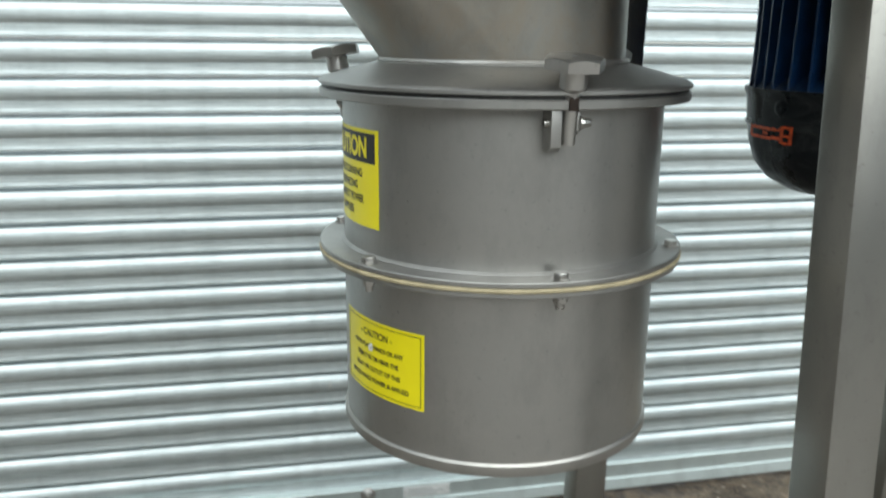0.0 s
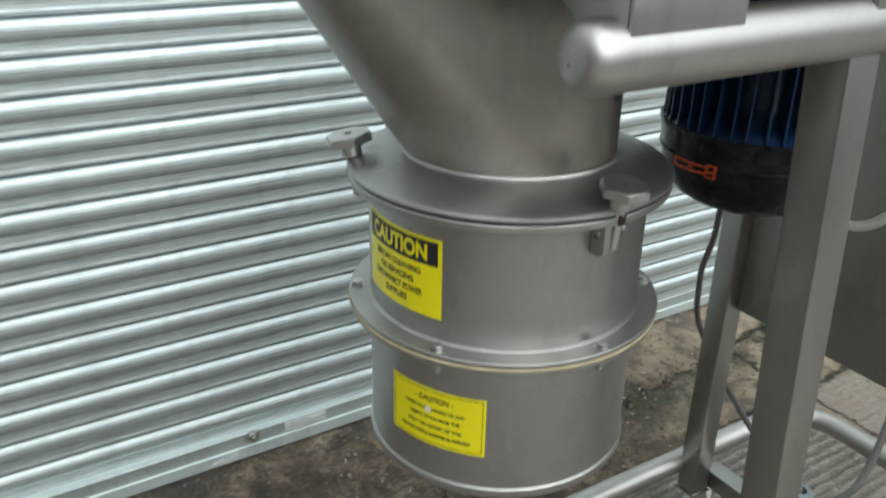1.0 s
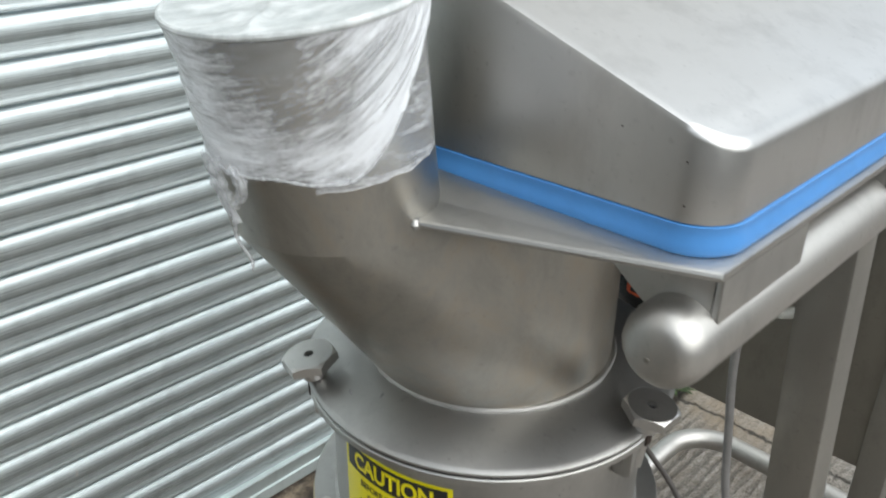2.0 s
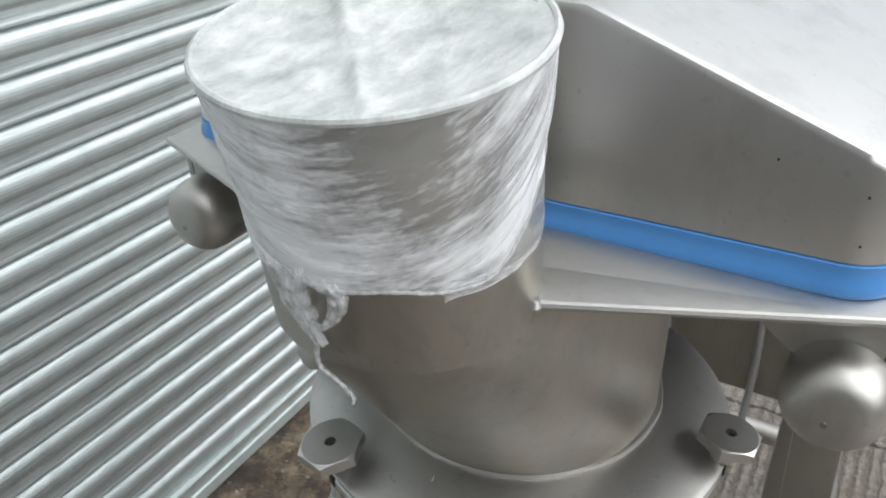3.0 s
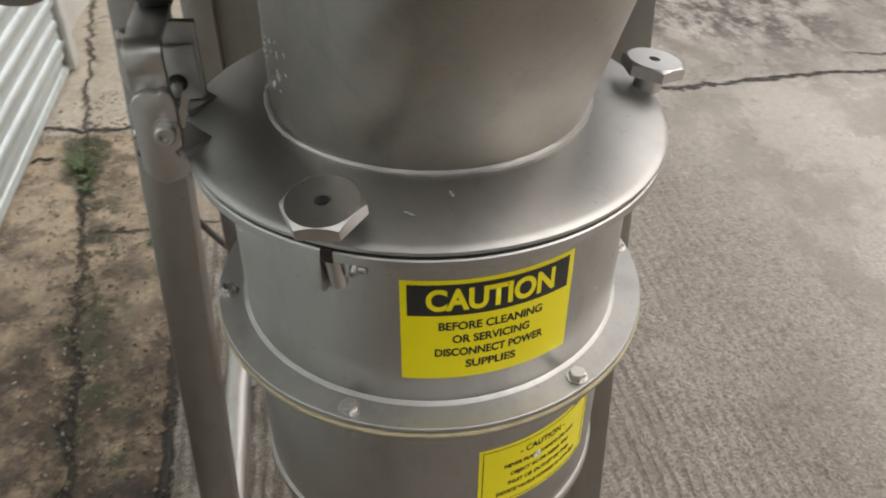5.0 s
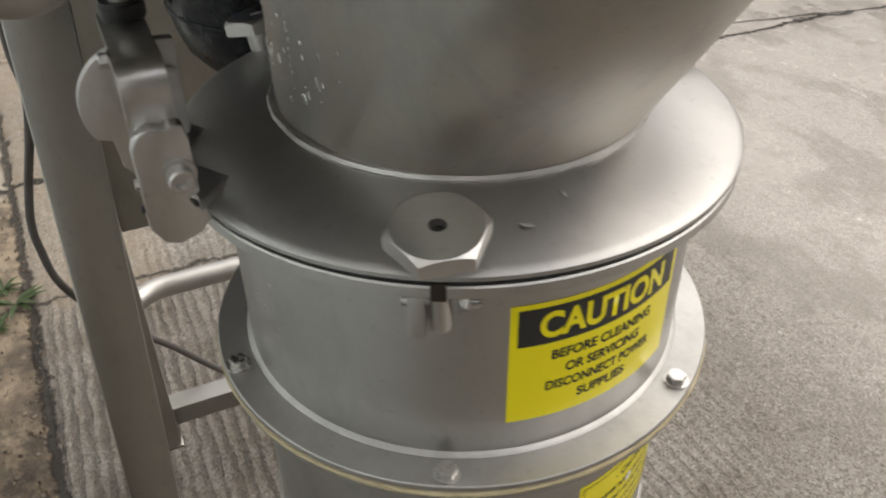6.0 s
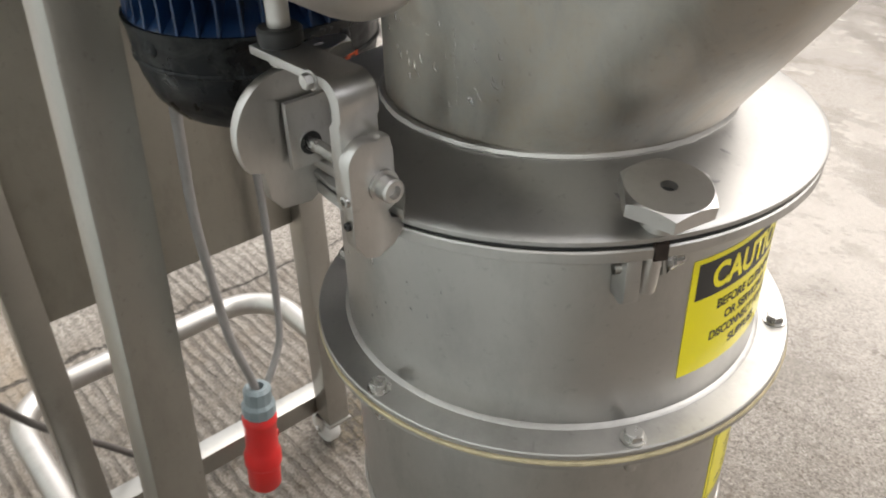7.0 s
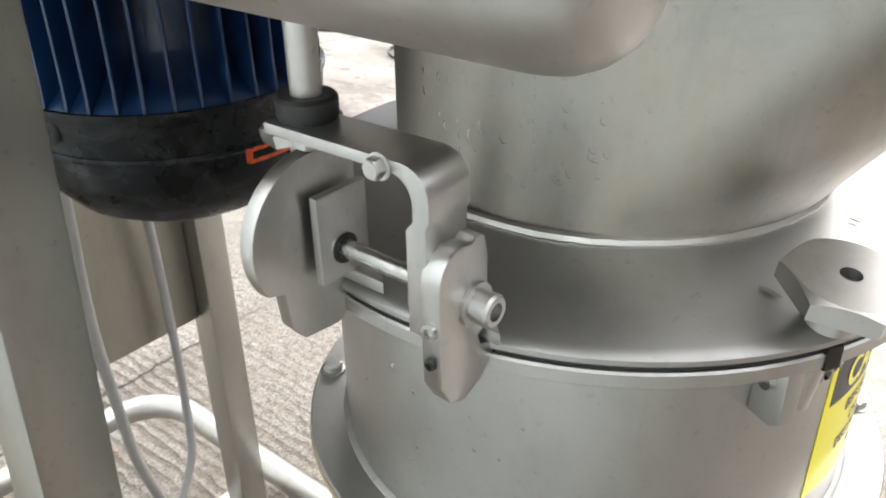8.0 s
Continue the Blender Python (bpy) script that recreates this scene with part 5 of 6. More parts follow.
# ---- rain drops and small dents ----
def build_drops():
    rain = thing("rain_drops", (CX, CY, 1.1), "scattered clear rain drops on the steel chute and can", "water drops", kind="stuff")
    rnd = random.Random(31)
    bm = bmesh.new()

    def drop(p, q, r, tall):
        """A flattened drop at p, its axis from q to p."""
        d = (p - q).normalized()
        side = d.cross(Vector((0, 0, 1))).normalized()
        up = side.cross(d)
        m = Matrix((side.to_4d(), up.to_4d(), d.to_4d(), (0, 0, 0, 1))).transposed()
        m.translation = p
        m[3][3] = 1
        for c in range(3):
            m[3][c] = 0
        lathe(bm, [(0, 0.27), (0.5, 0.24), (0.85, 0.14), (1.0, -0.05)], 14, m @ Matrix.Diagonal((r, r * tall, r, 1)))
    # a run of small drops down one line, a cluster beside it, and singles on the flat flank
    for k in range(11):
        a, z = radians(103.3 + rnd.uniform(-0.4, 0.4)), 1.199 - 0.0047 * k + rnd.uniform(-0.001, 0.001)
        drop(chute_point(a, z, 0.0001), chute_point(a, z, -0.02), rnd.uniform(0.0005, 0.0012), rnd.uniform(1.0, 1.8))
    for a, z, r in ((71, 1.189, 0.0018), (71, 1.179, 0.0019), (77, 1.189, 0.0019), (80, 1.189, 0.0013), (77, 1.171, 0.0011), (79, 1.167, 0.0018), (83, 1.171, 0.0009), (84, 1.165, 0.0018), (87, 1.165, 0.0022), (90, 1.171, 0.0023), (84, 1.157, 0.0016), (96, 1.169, 0.0028), (98, 1.195, 0.0014), (101, 1.149, 0.0016), (100, 1.177, 0.0012)):
        a = radians(a)
        drop(chute_point(a, z, 0.0001), chute_point(a, z, -0.02), 0.85 * r, rnd.uniform(1.1, 1.9))
    for k in range(16):
        z, f = rnd.uniform(1.150, 1.192), rnd.uniform(0.12, 0.85)
        p = chute_point(radians(105), z, 0.0001).lerp(chute_point(radians(106.5), z, 0.0001), f)
        q = chute_point(radians(105), z, -0.02).lerp(chute_point(radians(106.5), z, -0.02), f)
        drop(p, q, rnd.uniform(0.0008, 0.0022), rnd.uniform(0.9, 1.6))
    for k in range(7):
        a, z = radians(rnd.uniform(68, 103)), rnd.uniform(1.145, 1.235)
        drop(chute_point(a, z, 0.0001), chute_point(a, z, -0.02), rnd.uniform(0.0005, 0.0012), rnd.uniform(1.0, 1.8))
    for k in range(13):
        a, z = radians(rnd.uniform(70, 112)), rnd.uniform(0.985, 1.09)
        r, tall = rnd.uniform(0.0005, 0.0013), rnd.uniform(1.0, 2.2)
        u = Vector((math.cos(a), math.sin(a), 0))
        base = Vector((CX, CY, z))
        drop(base + u * (CAN_R + 0.0001), base, r, tall)
    part("drops", bm, DROP, rain, smooth=180)
    bm = bmesh.new()
    for k in range(16):
        a, z = radians(rnd.uniform(195, 285)), rnd.choice((rnd.uniform(0.965, 1.085), rnd.uniform(0.79, 0.92)))
        u = Vector((math.cos(a), math.sin(a), 0))
        base = Vector((CX, CY, z))
        drop(base + u * (CAN_R + 0.0001), base, rnd.uniform(0.0007, 0.0013), 1.2)
    part("can_drops", bm, DROP, rain, smooth=180)


build_drops()


# ---- motor under the tray ----
def build_motor():
    x0, y0 = 0.432, -1.036
    mt = thing("electric_motor", (x0, y0, 0.95), "upright blue finned electric motor with a black fan cowl", "electric motor")
    at = Matrix.Translation((x0, y0, 0))
    bm = bmesh.new()
    lathe(bm, [(0, 0.983), (0.060, 0.983), (0.082, 0.988), (0.101, 0.999), (0.1145, 1.016), (0.1218, 1.038), (0.1258, 1.060), (0.1285, 1.088), (0.1310, 1.094), (0.1310, 1.098), (0.1270, 1.098), (0.1245, 1.060)], 72, at)
    cowl = part("fan_cowl", bm, COWL, mt, "scuffed black fan cowl")
    bm = bmesh.new()
    lathe(bm, [(0.1262, 1.0565), (0.1276, 1.058), (0.1276, 1.060), (0.1268, 1.0615)], 72, at)
    part("cowl_bead", bm, COWL, cowl)
    bm = bmesh.new()
    lathe(bm, [(0, 1.090), (0.1200, 1.090), (0.1262, 1.0935), (0.1255, 1.0975), (0.1200, 1.1030), (0.1090, 1.1100), (0.0960, 1.1200), (0.088, 1.135), (0.086, 1.285), (0.118, 1.290), (0.118, 1.2955), (0, 1.2955)], 64, at)
    body = part("motor_body", bm, MOTOR_BLUE, mt)
    # one fin, repeated round the body
    bm = bmesh.new()
    b = bmesh.new()
    plate(b, [(0.0850, 1.0905), (0.1275, 1.0905), (0.1268, 1.100), (0.1258, 1.120), (0.1252, 1.160), (0.1255, 1.272), (0.1200, 1.284), (0.0850, 1.286)], 0.0026, None, 0.0008)
    for v in b.verts:
        v.co = Vector((v.co.x, v.co.z - 0.0013, v.co.y))
    bmesh.ops.recalc_face_normals(b, faces=b.faces[:])
    join(bm, b)
    me = bpy.data.meshes.new("fin")
    bm.to_mesh(me)
    bm.free()
    rnd = random.Random(5)
    for k in range(38):
        ob = mesh_part("fin", me, MOTOR_BLUE, body, smooth=30)
        ob.matrix_basis = at @ Matrix.Rotation(math.tau * (k + 0.5) / 38 + rnd.uniform(-0.008, 0.008), 4, "Z") @ Matrix.Translation((rnd.uniform(-0.0010, 0.0010), 0, 1.19)) @ Matrix.Rotation(rnd.uniform(-0.015, 0.015), 4, "X") @ Matrix.Translation((0, 0, -1.19))
    bm = bmesh.new()
    box(bm, x0 + 0.02, x0 + 0.13, y0 + 0.085, y0 + 0.160, 1.150, 1.245, 0.006)
    part("terminal_box", bm, MOTOR_BLUE, mt)
    for k in range(4):
        a = radians(101 + 90 * k)
        d = Vector((math.cos(a), math.sin(a), 0))
        bm = bmesh.new()
        lathe(bm, [(0.0085, -0.002), (0.0085, 0.0012), (0.0055, 0.0030), (0.002, 0.0030), (0, 0.0018)], 16, axis_to(d, Vector((x0, y0, 1.080)) + d * 0.1270))
        part("cowl_screw", bm, COWL, cowl)
    # turning arrow: outline in orange paint, bent round the cowl
    segs = [(-19.0, -6, 1.0535, 1.0574), (-18.6, -9, 1.0424, 1.0462), (-9, -6, 1.0432, 1.0474), (-19.2, -17.8, 1.0440, 1.0568), (-12.5, -10.5, 1.0480, 1.0520), (-6, -5.0, 1.0400, 1.0600), (-5.2, -2.4, 1.0575, 1.0610), (-5.0, -2.6, 1.0390, 1.0420), (-5.0, -3.2, 1.0475, 1.0505), (-3.2, -2.2, 1.0395, 1.0610)]
    bm = bmesh.new()
    for a0, a1, z0, z1 in segs:
        z0, z1 = 1.0525 + (z0 - 1.05) * 0.86, 1.0525 + (z1 - 1.05) * 0.86
        b = bmesh.new()
        turns = [radians(203.2 + 1.85 * (a0 + (a1 - a0) * i / 6)) for i in range(7)]
        lo = [b.verts.new((x0 + 0.1276 * math.cos(t), y0 + 0.1276 * math.sin(t), z0)) for t in turns]
        hi = [b.verts.new((v.co.x, v.co.y, z1)) for v in lo]
        for i in range(6):
            b.faces.new((lo[i], lo[i + 1], hi[i + 1], hi[i]))
        join(bm, b)
    part("arrow_mark", bm, ORANGE, cowl, "orange painted turning arrow", 0)
    return mt


build_motor()


# ---- stretch film round the mouth ----
def two_maps(bm, values):
    """Stores for each vertex the direction of pull and the number of layers as UV maps."""
    pull, layers = bm.loops.layers.uv.new("pull"), bm.loops.layers.uv.new("layers")
    for f in bm.faces:
        for lp in f.loops:
            u, v, d = values[lp.vert]
            lp[pull].uv, lp[layers].uv = (u, v), (d, 0)


def sheet(bm, grid, loop=False):
    n = len(grid[0])
    for p, q in zip(grid, grid[1:]):
        for k in range(n if loop else n - 1):
            bm.faces.new((p[k], p[(k + 1) % n], q[(k + 1) % n], q[k]))


def film_low(a):
    """Lower edge of the film: it dips in the middle of the front and rises behind."""
    deg = (math.degrees(a) + 180) % 360 - 180
    rise = min(1.0, max(0.0, (deg + 120) / 84)) if deg < 60 else min(1.0, max(0.0, (120 - deg) / 60)) * 0.6
    return 1.3765 + 0.083 * rise * rise * (3 - 2 * rise) + 0.004 * noise.noise(Vector((math.cos(a) * 3, math.sin(a) * 3, 5)))


def build_film():
    fw = thing("stretch_film", (MX, MY, 1.36), "crumpled clear stretch film wrapped over the inlet mouth", "plastic film")
    bm = bmesh.new()
    seg, rows = 180, 40
    grid, val = [], {}
    for j in range(rows + 1):
        v = j / rows
        ring = []
        for k in range(seg):
            a = math.tau * k / seg
            deg = (math.degrees(a) + 180) % 360 - 180
            low = film_low(a)
            z = low + (1.4625 - low) * v
            swell = 0.0010 + 0.0052 * max(0.0, (z - 1.37) / 0.090) ** 1.6
            # pull runs round the mouth and climbs towards the far flank
            turn = radians((deg - 30) % 360 - 120)
            climb = z - 1.38 - 0.017 * (turn - 0.60) ** 2
            fold = 0.0016 * noise.noise(Vector((math.cos(a) * 2, math.sin(a) * 2, climb * 70))) + 0.0009 * noise.noise(Vector((math.cos(a) * 6, math.sin(a) * 6, climb * 190)))
            r0 = 0.0752 + 0.0122 * (z - 1.3235)
            r = max(r0 + swell + fold, r0 + 0.0008)
            vert = bm.verts.new((MX + r * math.cos(a), MY + r * math.sin(a), z))
            # few layers high on the front, more below and on the flanks
            off = (deg - 219 + 180) % 360 - 180
            side = min(1.0, (off / 48 if off > 0 else -off / 37)) ** 1.6
            dense = 0.03 + 0.85 * side + 0.60 * math.exp(-((v - 0.20) / 0.13) ** 2) + 0.30 * max(0.0, v - 0.9) / 0.1 + 0.22 * noise.noise(Vector((math.cos(a) * 3, math.sin(a) * 3, climb * 40 + 4)))
            val[vert] = (turn * 0.08, climb, dense)
            ring.append(vert)
        grid.append(ring)
    sheet(bm, grid, True)
    two_maps(bm, val)
    lean(bm)
    part("film_side", bm, FILM, fw, "streaky half-clear film", 180)
    # one clear layer drawn tight below the milky wraps on the flank
    bm = bmesh.new()
    grid, val = [], {}
    for j in range(15):
        v = j / 14
        ring = []
        for k in range(61):
            deg = -132 + 100 * k / 60
            a = radians(deg)
            low = 1.3690 + 0.012 * (k / 60) + 0.0025 * noise.noise(Vector((k * 0.15, 0, 3)))
            z = low + (film_low(a) + 0.006 - low) * v
            r = 0.0752 + 0.0122 * (z - 1.3235) + 0.0009 + 0.0006 * noise.noise(Vector((k * 0.08, z * 260, 1)))
            vert = bm.verts.new((MX + r * math.cos(a), MY + r * math.sin(a), z))
            val[vert] = (radians(k) * 0.10, z - 1.38 + 0.00012 * k, 0.16 + 0.30 * max(0.0, 0.12 - v) / 0.12)
            ring.append(vert)
        grid.append(ring)
    sheet(bm, grid)
    two_maps(bm, val)
    lean(bm)
    part("film_skirt", bm, FILM, fw, "tight clear film layer", 180)
    bm = bmesh.new()
    rings = [[bm.verts.new((MX, MY, 1.4580))]]
    for i in range(1, 15):
        f = i / 14
        ring = []
        for k in range(seg):
            a = math.tau * k / seg
            r = 0.0832 * f
            z = 1.4575 + 0.0050 * f ** 3 + 0.0016 * noise.noise(Vector((r * 60 * math.cos(a), r * 60 * math.sin(a), 1))) * (1 - f ** 6) + 0.0030 * math.exp(-((r * math.sin(a - 0.7) - 0.012) / 0.0035) ** 2) * (1 - f ** 8)
            ring.append(bm.verts.new((MX + r * math.cos(a), MY + r * math.sin(a), z)))
        rings.append(ring)
    for k in range(seg):
        bm.faces.new((rings[0][0], rings[1][k], rings[1][(k + 1) % seg]))
    for p, q in zip(rings[1:], rings[2:]):
        for k in range(seg):
            bm.faces.new((p[k], q[k], q[(k + 1) % seg], p[(k + 1) % seg]))
    lean(bm)
    part("film_top", bm, FILM_TOP, fw, "milky film stretched over the opening", 180)
    bm = bmesh.new()
    tube(bm, [(MX + 0.0828 * math.cos(a), MY + 0.0828 * math.sin(a), 1.4612) for a in (math.tau * k / 90 for k in range(90))], 0.0022, 8, loop=True)
    lean(bm)
    part("film_edge", bm, FILM_TOP, fw)
    # rolled edges and loose strands
    for name, r, ctrl in (("film_rope", 0.0012, [(d, film_low(radians(d)) + 0.0004, 0.0018) for d in range(158, 336, 6)]),
                          ("film_strand", 0.0004, [(216, 1.3800, 0.0009), (232, 1.3810, 0.0006), (252, 1.3850, 0.0005)]),
                          ("film_strand", 0.0004, [(224, 1.3850, 0.0010), (240, 1.3870, 0.0006), (258, 1.3890, 0.0005)]),
                          ("film_strand", 0.0005, [(228, 1.3900, 0.0010), (244, 1.3925, 0.0006), (262, 1.3935, 0.0005)]),
                          ("film_strand", 0.0004, [(233, 1.3990, 0.0010), (248, 1.4015, 0.0006), (264, 1.4010, 0.0005)])):
        line = []
        for d, z, out_ in ctrl:
            rr = 0.0752 + 0.0122 * (z - 1.3235) + out_
            line.append((MX + rr * math.cos(radians(d)), MY + rr * math.sin(radians(d)), z))
        bm = bmesh.new()
        line = smooth_path(line, 8)
        tube(bm, line, [r * (1 + 0.35 * math.sin(i * 0.9) * math.sin(i * 0.37)) for i in range(len(line))], 7)
        lean(bm)
        part(name, bm, FILM_TAIL, fw, "white rolled film edge" if "rope" in name else "", 180)
    # taut creases that climb with the pull round the flank
    rnd = random.Random(17)
    for k in range(11):
        d0 = rnd.uniform(226, 262)
        d1 = d0 + rnd.uniform(22, 58)
        z0, line = 1.3790 + 0.0052 * k + rnd.uniform(-0.002, 0.002), []
        for i in range(24):
            d = d0 + (d1 - d0) * i / 23
            z = z0 + 0.017 * (radians((d - 30) % 360 - 120) - 0.60) ** 2
            if film_low(radians(d)) + 0.003 < z < 1.455:
                rr = 0.0752 + 0.0122 * (z - 1.3235) + 0.0016 + 0.0052 * max(0.0, (z - 1.37) / 0.090) ** 1.6
                line.append((MX + rr * math.cos(radians(d)), MY + rr * math.sin(radians(d)), z))
        if len(line) > 5:
            bm = bmesh.new()
            w = rnd.uniform(0.0003, 0.0007)
            tube(bm, line, [w * (0.15 + math.sin(math.pi * i / (len(line) - 1))) for i in range(len(line))], 6)
            lean(bm)
            part("film_crease", bm, FILM_TAIL, fw, "", 180)
    # bunched end: crumpled folds drawn together to the tail; angle, height and width along each
    folds = (((165, 1.384, 0.012), (168, 1.370, 0.012), (173, 1.356, 0.010), (179, 1.342, 0.005)),
             ((174, 1.386, 0.014), (174, 1.372, 0.013), (177, 1.358, 0.009), (181, 1.341, 0.004)),
             ((180, 1.384, 0.010), (178, 1.368, 0.008), (179, 1.354, 0.006), (182, 1.340, 0.003)),
             ((186, 1.382, 0.010), (191, 1.372, 0.009), (189, 1.362, 0.008), (184, 1.352, 0.005)),
             ((190, 1.383, 0.006), (193, 1.374, 0.007), (190, 1.362, 0.006), (185, 1.354, 0.004)),
             ((170, 1.378, 0.006), (172, 1.365, 0.007), (176, 1.352, 0.005), (180, 1.341, 0.003)))
    rnd = random.Random(9)
    for i, fold in enumerate(folds):
        line = smooth_path([(d * 0.01, z, w) for d, z, w in fold], 8)
        bm = bmesh.new()
        grid, val = [], {}
        seed = rnd.uniform(0, 50)
        for s, (d, z, w) in enumerate(line):
            row = []
            for k in range(9):
                t = k / 8 - 0.5
                puff = 0.0028 + 0.0035 * math.cos(math.pi * t) + 0.0030 * noise.noise(Vector((t * 5, s * 0.30, seed)))
                r = 0.0752 + 0.0122 * (z - 1.3235) + max(0.0008, puff)
                a = radians(d * 100) + t * w / 0.078 * (1 + 0.35 * noise.noise(Vector((s * 0.4, seed, 1))))
                vert = bm.verts.new((MX + r * math.cos(a), MY + r * math.sin(a), z + 0.0015 * noise.noise(Vector((t * 4, s * 0.5, seed + 9)))))
                val[vert] = (s * 0.0016, t * w * 1.6 + seed, 0.50)
                row.append(vert)
            grid.append(row)
        sheet(bm, grid)
        two_maps(bm, val)
        lean(bm)
        part("film_fold", bm, FILM_FOLD, fw, "crumpled shiny film end", 180)
    bm = bmesh.new()
    tail = [(-0.2560, -1.0480, 1.3420), (-0.2555, -1.0458, 1.3320), (-0.2545, -1.0470, 1.3245), (-0.2545, -1.0530, 1.3212), (-0.2560, -1.0620, 1.3185), (-0.2595, -1.0695, 1.3175), (-0.2600, -1.0690, 1.3140)]
    line = smooth_path(tail, 6)
    tube(bm, line, [0.0016 - 0.0008 * i / len(line) + 0.0003 * math.sin(i * 1.7) for i in range(len(line))], 7)
    part("film_tail", bm, FILM_TAIL, fw, "thin twisted film tail", 180)
    return fw


build_film()


# ---- plug, cables and hose ----
def build_plug():
    pg = thing("power_plug", (0.694, -1.049, 0.146), "red industrial power plug hanging on its grey cable", "power plug")
    tilt = Matrix.Translation((0.694, -1.049, 0.146)) @ Matrix.Rotation(radians(5), 4, "X") @ Matrix.Diagonal((0.87, 0.87, 1.06, 1))
    bm = bmesh.new()
    lathe(bm, [(0, 0.0), (0.032, 0.0), (0.034, 0.003), (0.0345, 0.048), (0.0385, 0.052), (0.0385, 0.072), (0.0360, 0.078), (0.0335, 0.086), (0.0325, 0.135), (0.0350, 0.140), (0.0350, 0.150), (0.031, 0.156), (0, 0.156)], 40, tilt)
    body = part("plug_body", bm, RED, pg, "red plug body")
    bm = bmesh.new()
    box(bm, -0.004, 0.004, -0.039, -0.030, 0.092, 0.104, 0.001, tilt)
    part("latch", bm, RED, body)
    bm = bmesh.new()
    lathe(bm, [(0.031, 0.1565), (0.034, 0.160), (0.034, 0.178), (0.028, 0.184), (0.028, 0.208), (0.0215, 0.213), (0.014, 0.213), (0.013, 0.200)], 12, tilt)
    part("gland", bm, GREY_PLASTIC, pg, "grey ribbed cable gland", 20)
    bm = bmesh.new()
    path = smooth_path([(0.694, -1.066, 0.34), (0.692, -1.062, 0.385), (0.690, -1.038, 0.495), (0.684, -1.027, 0.61), (0.674, -1.017, 0.74), (0.664, -1.018, 0.87), (0.655, -1.02, 1.00), (0.64, -1.02, 1.12), (0.62, -1.02, 1.322)], 8)
    tube(bm, path, 0.0075, 12)
    part("plug_cable", bm, CABLE, pg, "grey sheathed cable")
    bm = bmesh.new()
    path = smooth_path([(0.708, -1.072, 0.325), (0.716, -1.098, 0.345), (0.730, -1.140, 0.405), (0.742, -1.154, 0.480), (0.748, -1.160, 0.585), (0.748, -1.160, 0.70), (0.735, -1.15, 0.9), (0.72, -1.14, 1.322)], 8)
    tube(bm, path, 0.0065, 12)
    part("hanging_cable", bm, CABLE, pg, "second grey cable beside it")
    return pg


def build_loose_cable():
    c = thing("loose_cable", (0.5, -0.60, 0.2), "dark sheathed cable hanging in a slack loop", "cable")
    bm = bmesh.new()
    ctrl = [(0.745, -0.80, 1.322), (0.735, -0.748, 1.10), (0.745, -0.734, 0.94), (0.76, -0.735, 0.86), (0.78, -0.718, 0.78), (0.80, -0.697, 0.705), (0.80, -0.682, 0.64), (0.80, -0.681, 0.59), (0.80, -0.692, 0.515), (0.83, -0.736, 0.41), (0.87, -0.79, 0.31), (0.895, -0.84, 0.235), (0.90, -0.92, 0.135), (0.91, -1.02, 0.045), (0.94, -1.10, 0.010), (1.02, -1.16, 0.006)]
    tube(bm, smooth_path(ctrl, 10), 0.0065, 10)
    part("sheath", bm, DARK_CABLE, c)
    return c


def build_hose():
    h = thing("braided_hose", (0.70, -1.05, 0.85), "short loop of clear braided hose below the tray", "hose")
    bm = bmesh.new()
    ctrl = [(0.575, -0.990, 1.322), (0.572, -1.000, 1.16), (0.565, -1.020, 1.04), (0.565, -1.045, 0.975), (0.575, -1.075, 0.940), (0.597, -1.108, 0.932), (0.618, -1.135, 0.950), (0.635, -1.155, 1.00), (0.650, -1.165, 1.08), (0.665, -1.170, 1.20), (0.672, -1.172, 1.322)]
    tube(bm, smooth_path(ctrl, 10), 0.0085, 12)
    part("hose_wall", bm, HOSE, h)
    return h


def build_ground_cable():
    c = thing("ground_cable", (3.3, -4.2, 0), "thin grey cable lying in a loose curve on the concrete", "cable")
    bm = bmesh.new()
    ctrl = [(4.6, -4.4, 0.006), (4.1, -4.15, 0.006), (3.7, -4.08, 0.006), (3.45, -4.2, 0.006), (3.2, -4.38, 0.006), (3.05, -4.25, 0.006), (3.0, -4.05, 0.006), (2.85, -3.93, 0.006), (2.6, -3.98, 0.006), (2.3, -4.25, 0.006)]
    tube(bm, smooth_path(ctrl, 10), 0.0085, 8)
    part("sheath", bm, DARK_CABLE, c)
    return c


build_ground_cable()
build_plug()
build_loose_cable()
build_hose()


# ---- small growth and loose chips along the worn edge ----
LEAF = plain("weed_leaf", (0.050, 0.085, 0.022), 0.6, vary=0.5, scale=60)
PALE_CHIP = plain("pale_stone_chip", (0.62, 0.58, 0.52), 0.7, vary=0.4, scale=90)
GRIT = plain("grit_stone", (0.27, 0.22, 0.165), 0.85, vary=0.6, scale=30, bump_k=0.4)


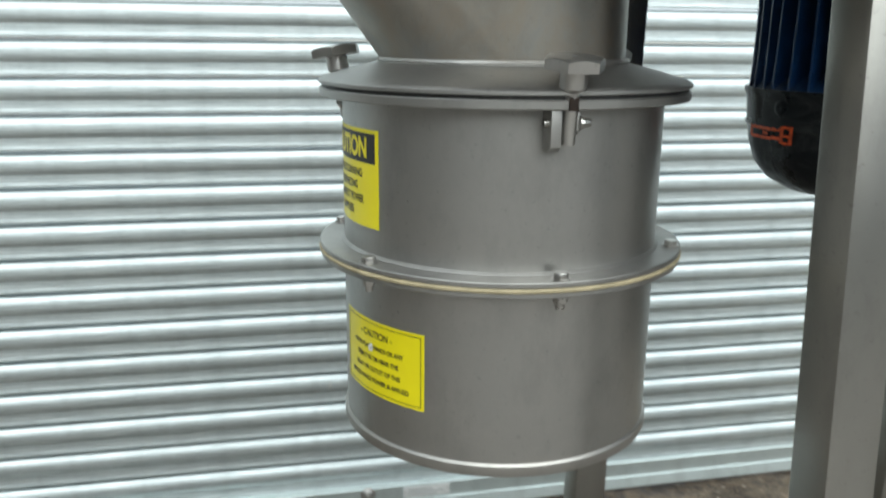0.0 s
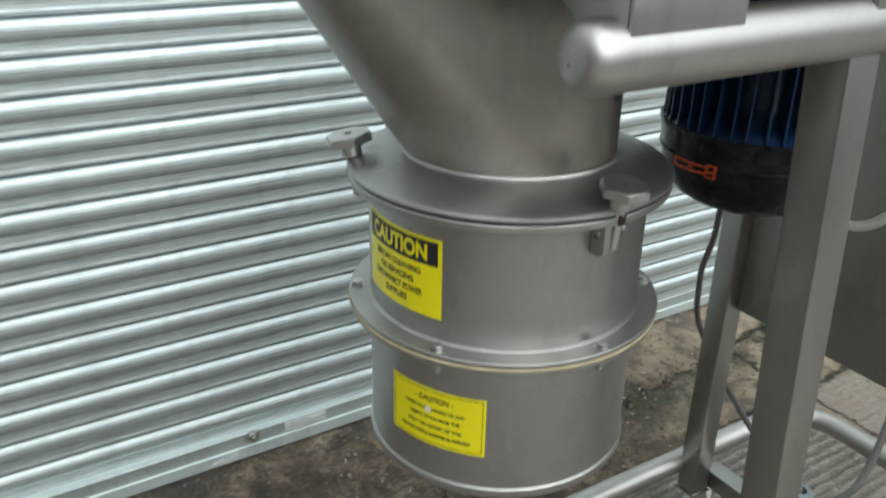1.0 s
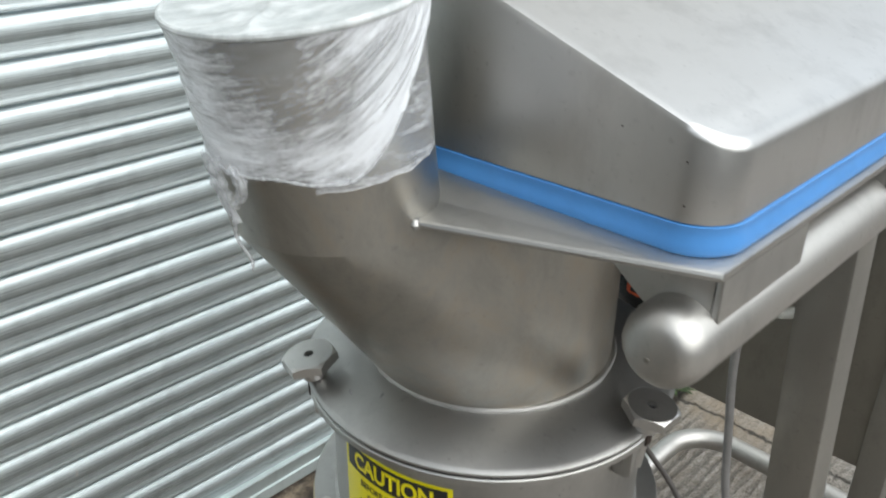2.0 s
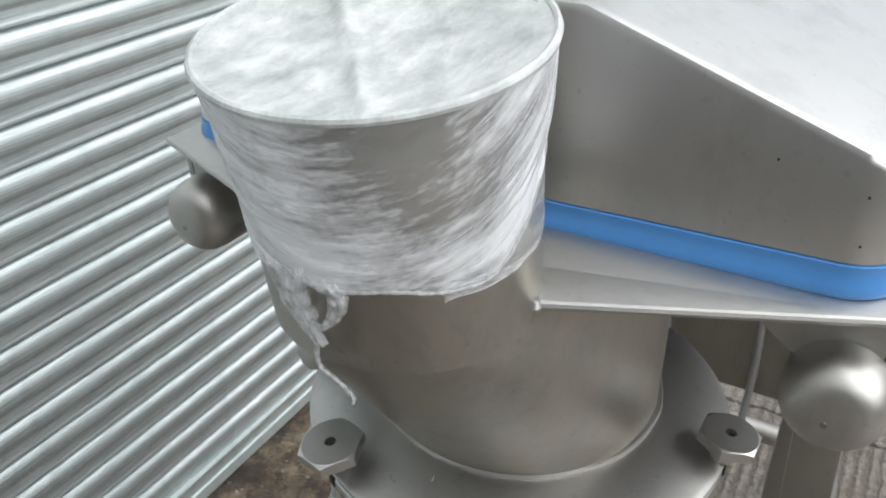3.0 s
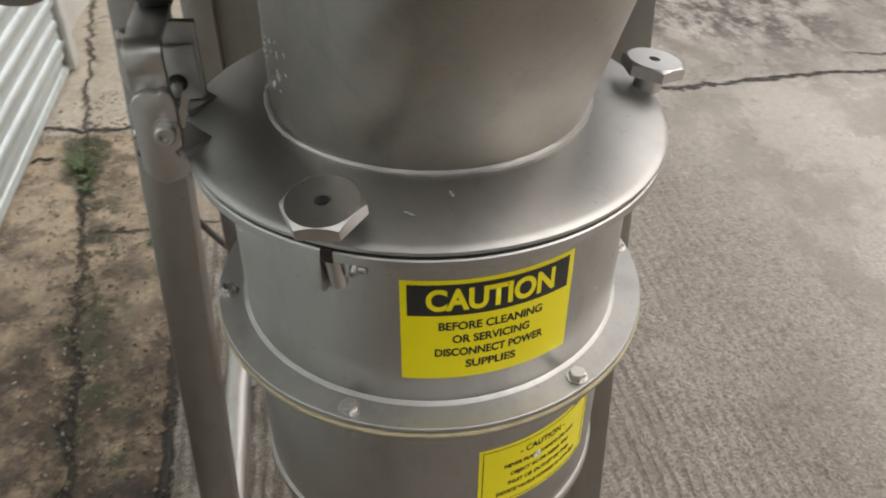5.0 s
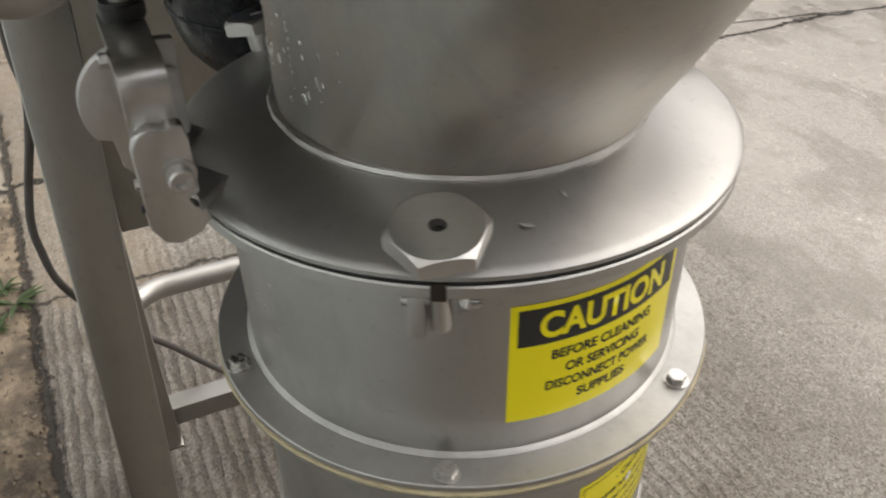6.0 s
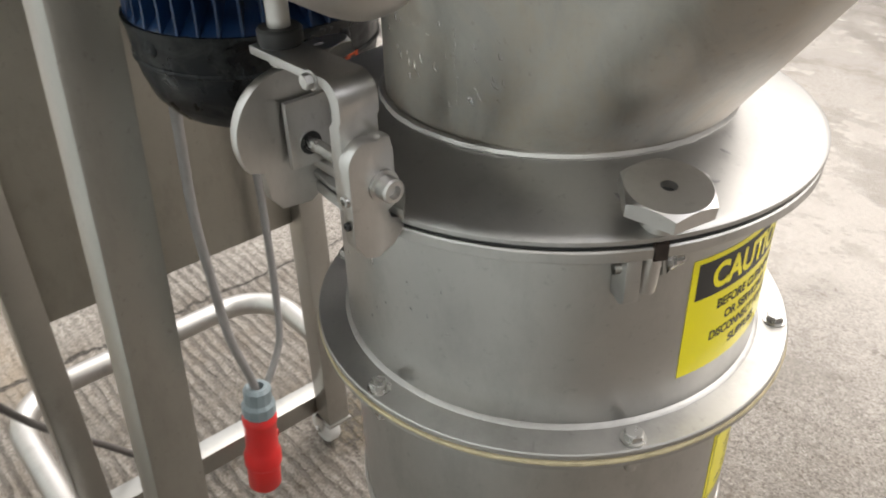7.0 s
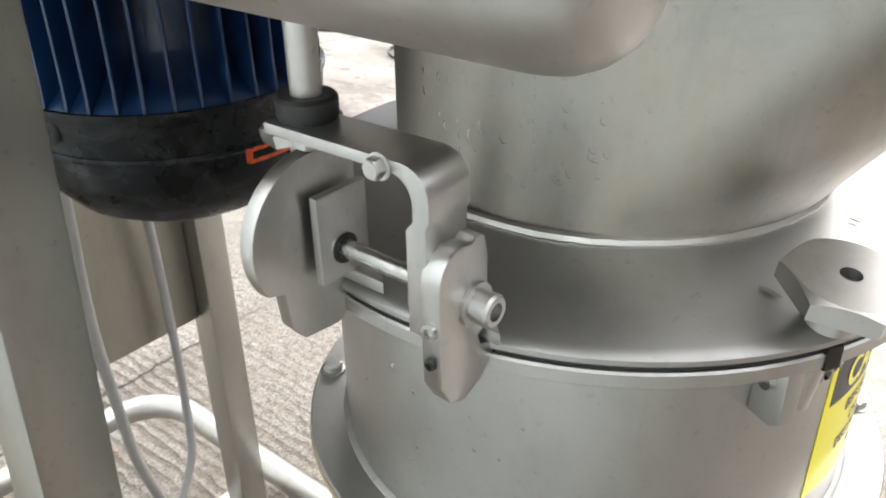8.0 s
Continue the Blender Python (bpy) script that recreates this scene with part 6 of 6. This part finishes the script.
def build_weed(x, y, size, seed):
    rnd = random.Random(seed)
    w = thing("weed", (x, y, 0), "small green weed growing in the slab crack", "weed", "weeds in the crack")
    for k in range(int(9 + 8 * size)):
        a, ln, lift = rnd.uniform(0, math.tau), rnd.uniform(0.03, 0.07) * size, rnd.uniform(0.3, 1.0)
        bm = bmesh.new()
        d, s = Vector((math.cos(a), math.sin(a), 0)), Vector((-math.sin(a), math.cos(a), 0))
        rows = []
        for i in range(6):
            f = i / 5
            wd = 0.0055 * size * math.sin(math.pi * min(0.98, 0.12 + 0.85 * f)) + 0.0003
            c = Vector((x, y, -0.006)) + d * ln * f + Vector((0, 0, ln * lift * (f - 0.55 * f * f)))
            rows.append((bm.verts.new(c - s * wd), bm.verts.new(c + Vector((0, 0, -0.25 * wd))), bm.verts.new(c + s * wd)))
        for p, q in zip(rows, rows[1:]):
            bm.faces.new((p[0], p[1], q[1], q[0]))
            bm.faces.new((p[1], p[2], q[2], q[1]))
        part("leaf", bm, LEAF, w, smooth=180)


for k, (x, y, s) in enumerate(((1.52, -0.50, 1.2), (1.60, -0.47, 0.9), (1.44, -0.46, 0.7), (1.87, -0.190, 1.0), (1.80, -0.215, 0.8), (1.73, -0.225, 0.6), (1.93, -0.170, 0.6))):
    build_weed(x, y, s, k)


def build_twig():
    bm = bmesh.new()
    tube(bm, [Vector((1.915, -0.026, -0.004)), Vector((1.935, -0.044, -0.002)), Vector((1.925, -0.066, -0.002)), Vector((1.930, -0.088, -0.004))], 0.0042, 8)
    for v in bm.verts:
        v.co += 0.0011 * Vector((math.sin(900 * v.co.y), math.cos(700 * v.co.x), math.sin(800 * v.co.x)))
    tagged(part("twig", bm, TWIG, None), "short dark broken twig lying by the shutter", "twig")


build_twig()


def build_grit():
    rnd = random.Random(21)
    verts, faces = [], []
    for k in range(1500):
        x = rnd.uniform(-0.5, 2.4)
        y = rnd.uniform(-0.62, -0.03) if k % 3 else -0.42 + 0.10 * x + rnd.gauss(0, 0.04)
        r = rnd.uniform(0.0012, 0.0042) * (1.6 if rnd.random() < 0.06 else 1)
        o = len(verts)
        t = rnd.uniform(0, math.tau)
        for i in range(5):
            a = t + math.tau * i / 5
            q = r * rnd.uniform(0.7, 1.2)
            verts.append((x + q * math.cos(a), y + q * math.sin(a), -0.011))
        for i in range(5):
            a = t + math.tau * i / 5
            q = r * rnd.uniform(0.45, 0.8)
            verts.append((x + q * math.cos(a), y + q * math.sin(a), -0.006 + r * rnd.uniform(0.4, 1.0)))
        faces += [(o + i, o + (i + 1) % 5, o + 5 + (i + 1) % 5, o + 5 + i) for i in range(5)] + [tuple(o + 5 + i for i in range(5))]
    me = bpy.data.meshes.new("grit")
    me.from_pydata(verts, [], faces)
    tagged(mesh_part("grit", me, GRIT, smooth=0), "loose stone chips on the worn concrete", "grit", kind="stuff")

    verts, faces = [], []
    for k in range(64):
        x = rnd.uniform(0.1, 1.7)
        y = 0.15 * x - 0.46 + rnd.gauss(0, 0.035) if k % 3 else rnd.uniform(-0.55, -0.06)
        r, t, o = rnd.uniform(0.0010, 0.0030), rnd.uniform(0, math.tau), len(verts)
        for i in range(6):
            q = r * rnd.uniform(0.6, 1.3)
            verts.append((x + q * math.cos(t + math.tau * i / 6), y + q * math.sin(t + math.tau * i / 6), -0.010))
        for i in range(6):
            q = r * rnd.uniform(0.4, 0.8)
            verts.append((x + q * math.cos(t + math.tau * i / 6), y + q * math.sin(t + math.tau * i / 6), -0.004 + 0.5 * r))
        faces += [(o + i, o + (i + 1) % 6, o + 6 + (i + 1) % 6, o + 6 + i) for i in range(6)] + [tuple(o + 6 + i for i in range(6))]
    me = bpy.data.meshes.new("stone_chips")
    me.from_pydata(verts, [], faces)
    tagged(mesh_part("stone_chips", me, PALE_CHIP, smooth=0), "pale broken stone chips along the cracked concrete", "stone chips", kind="stuff")


build_grit()
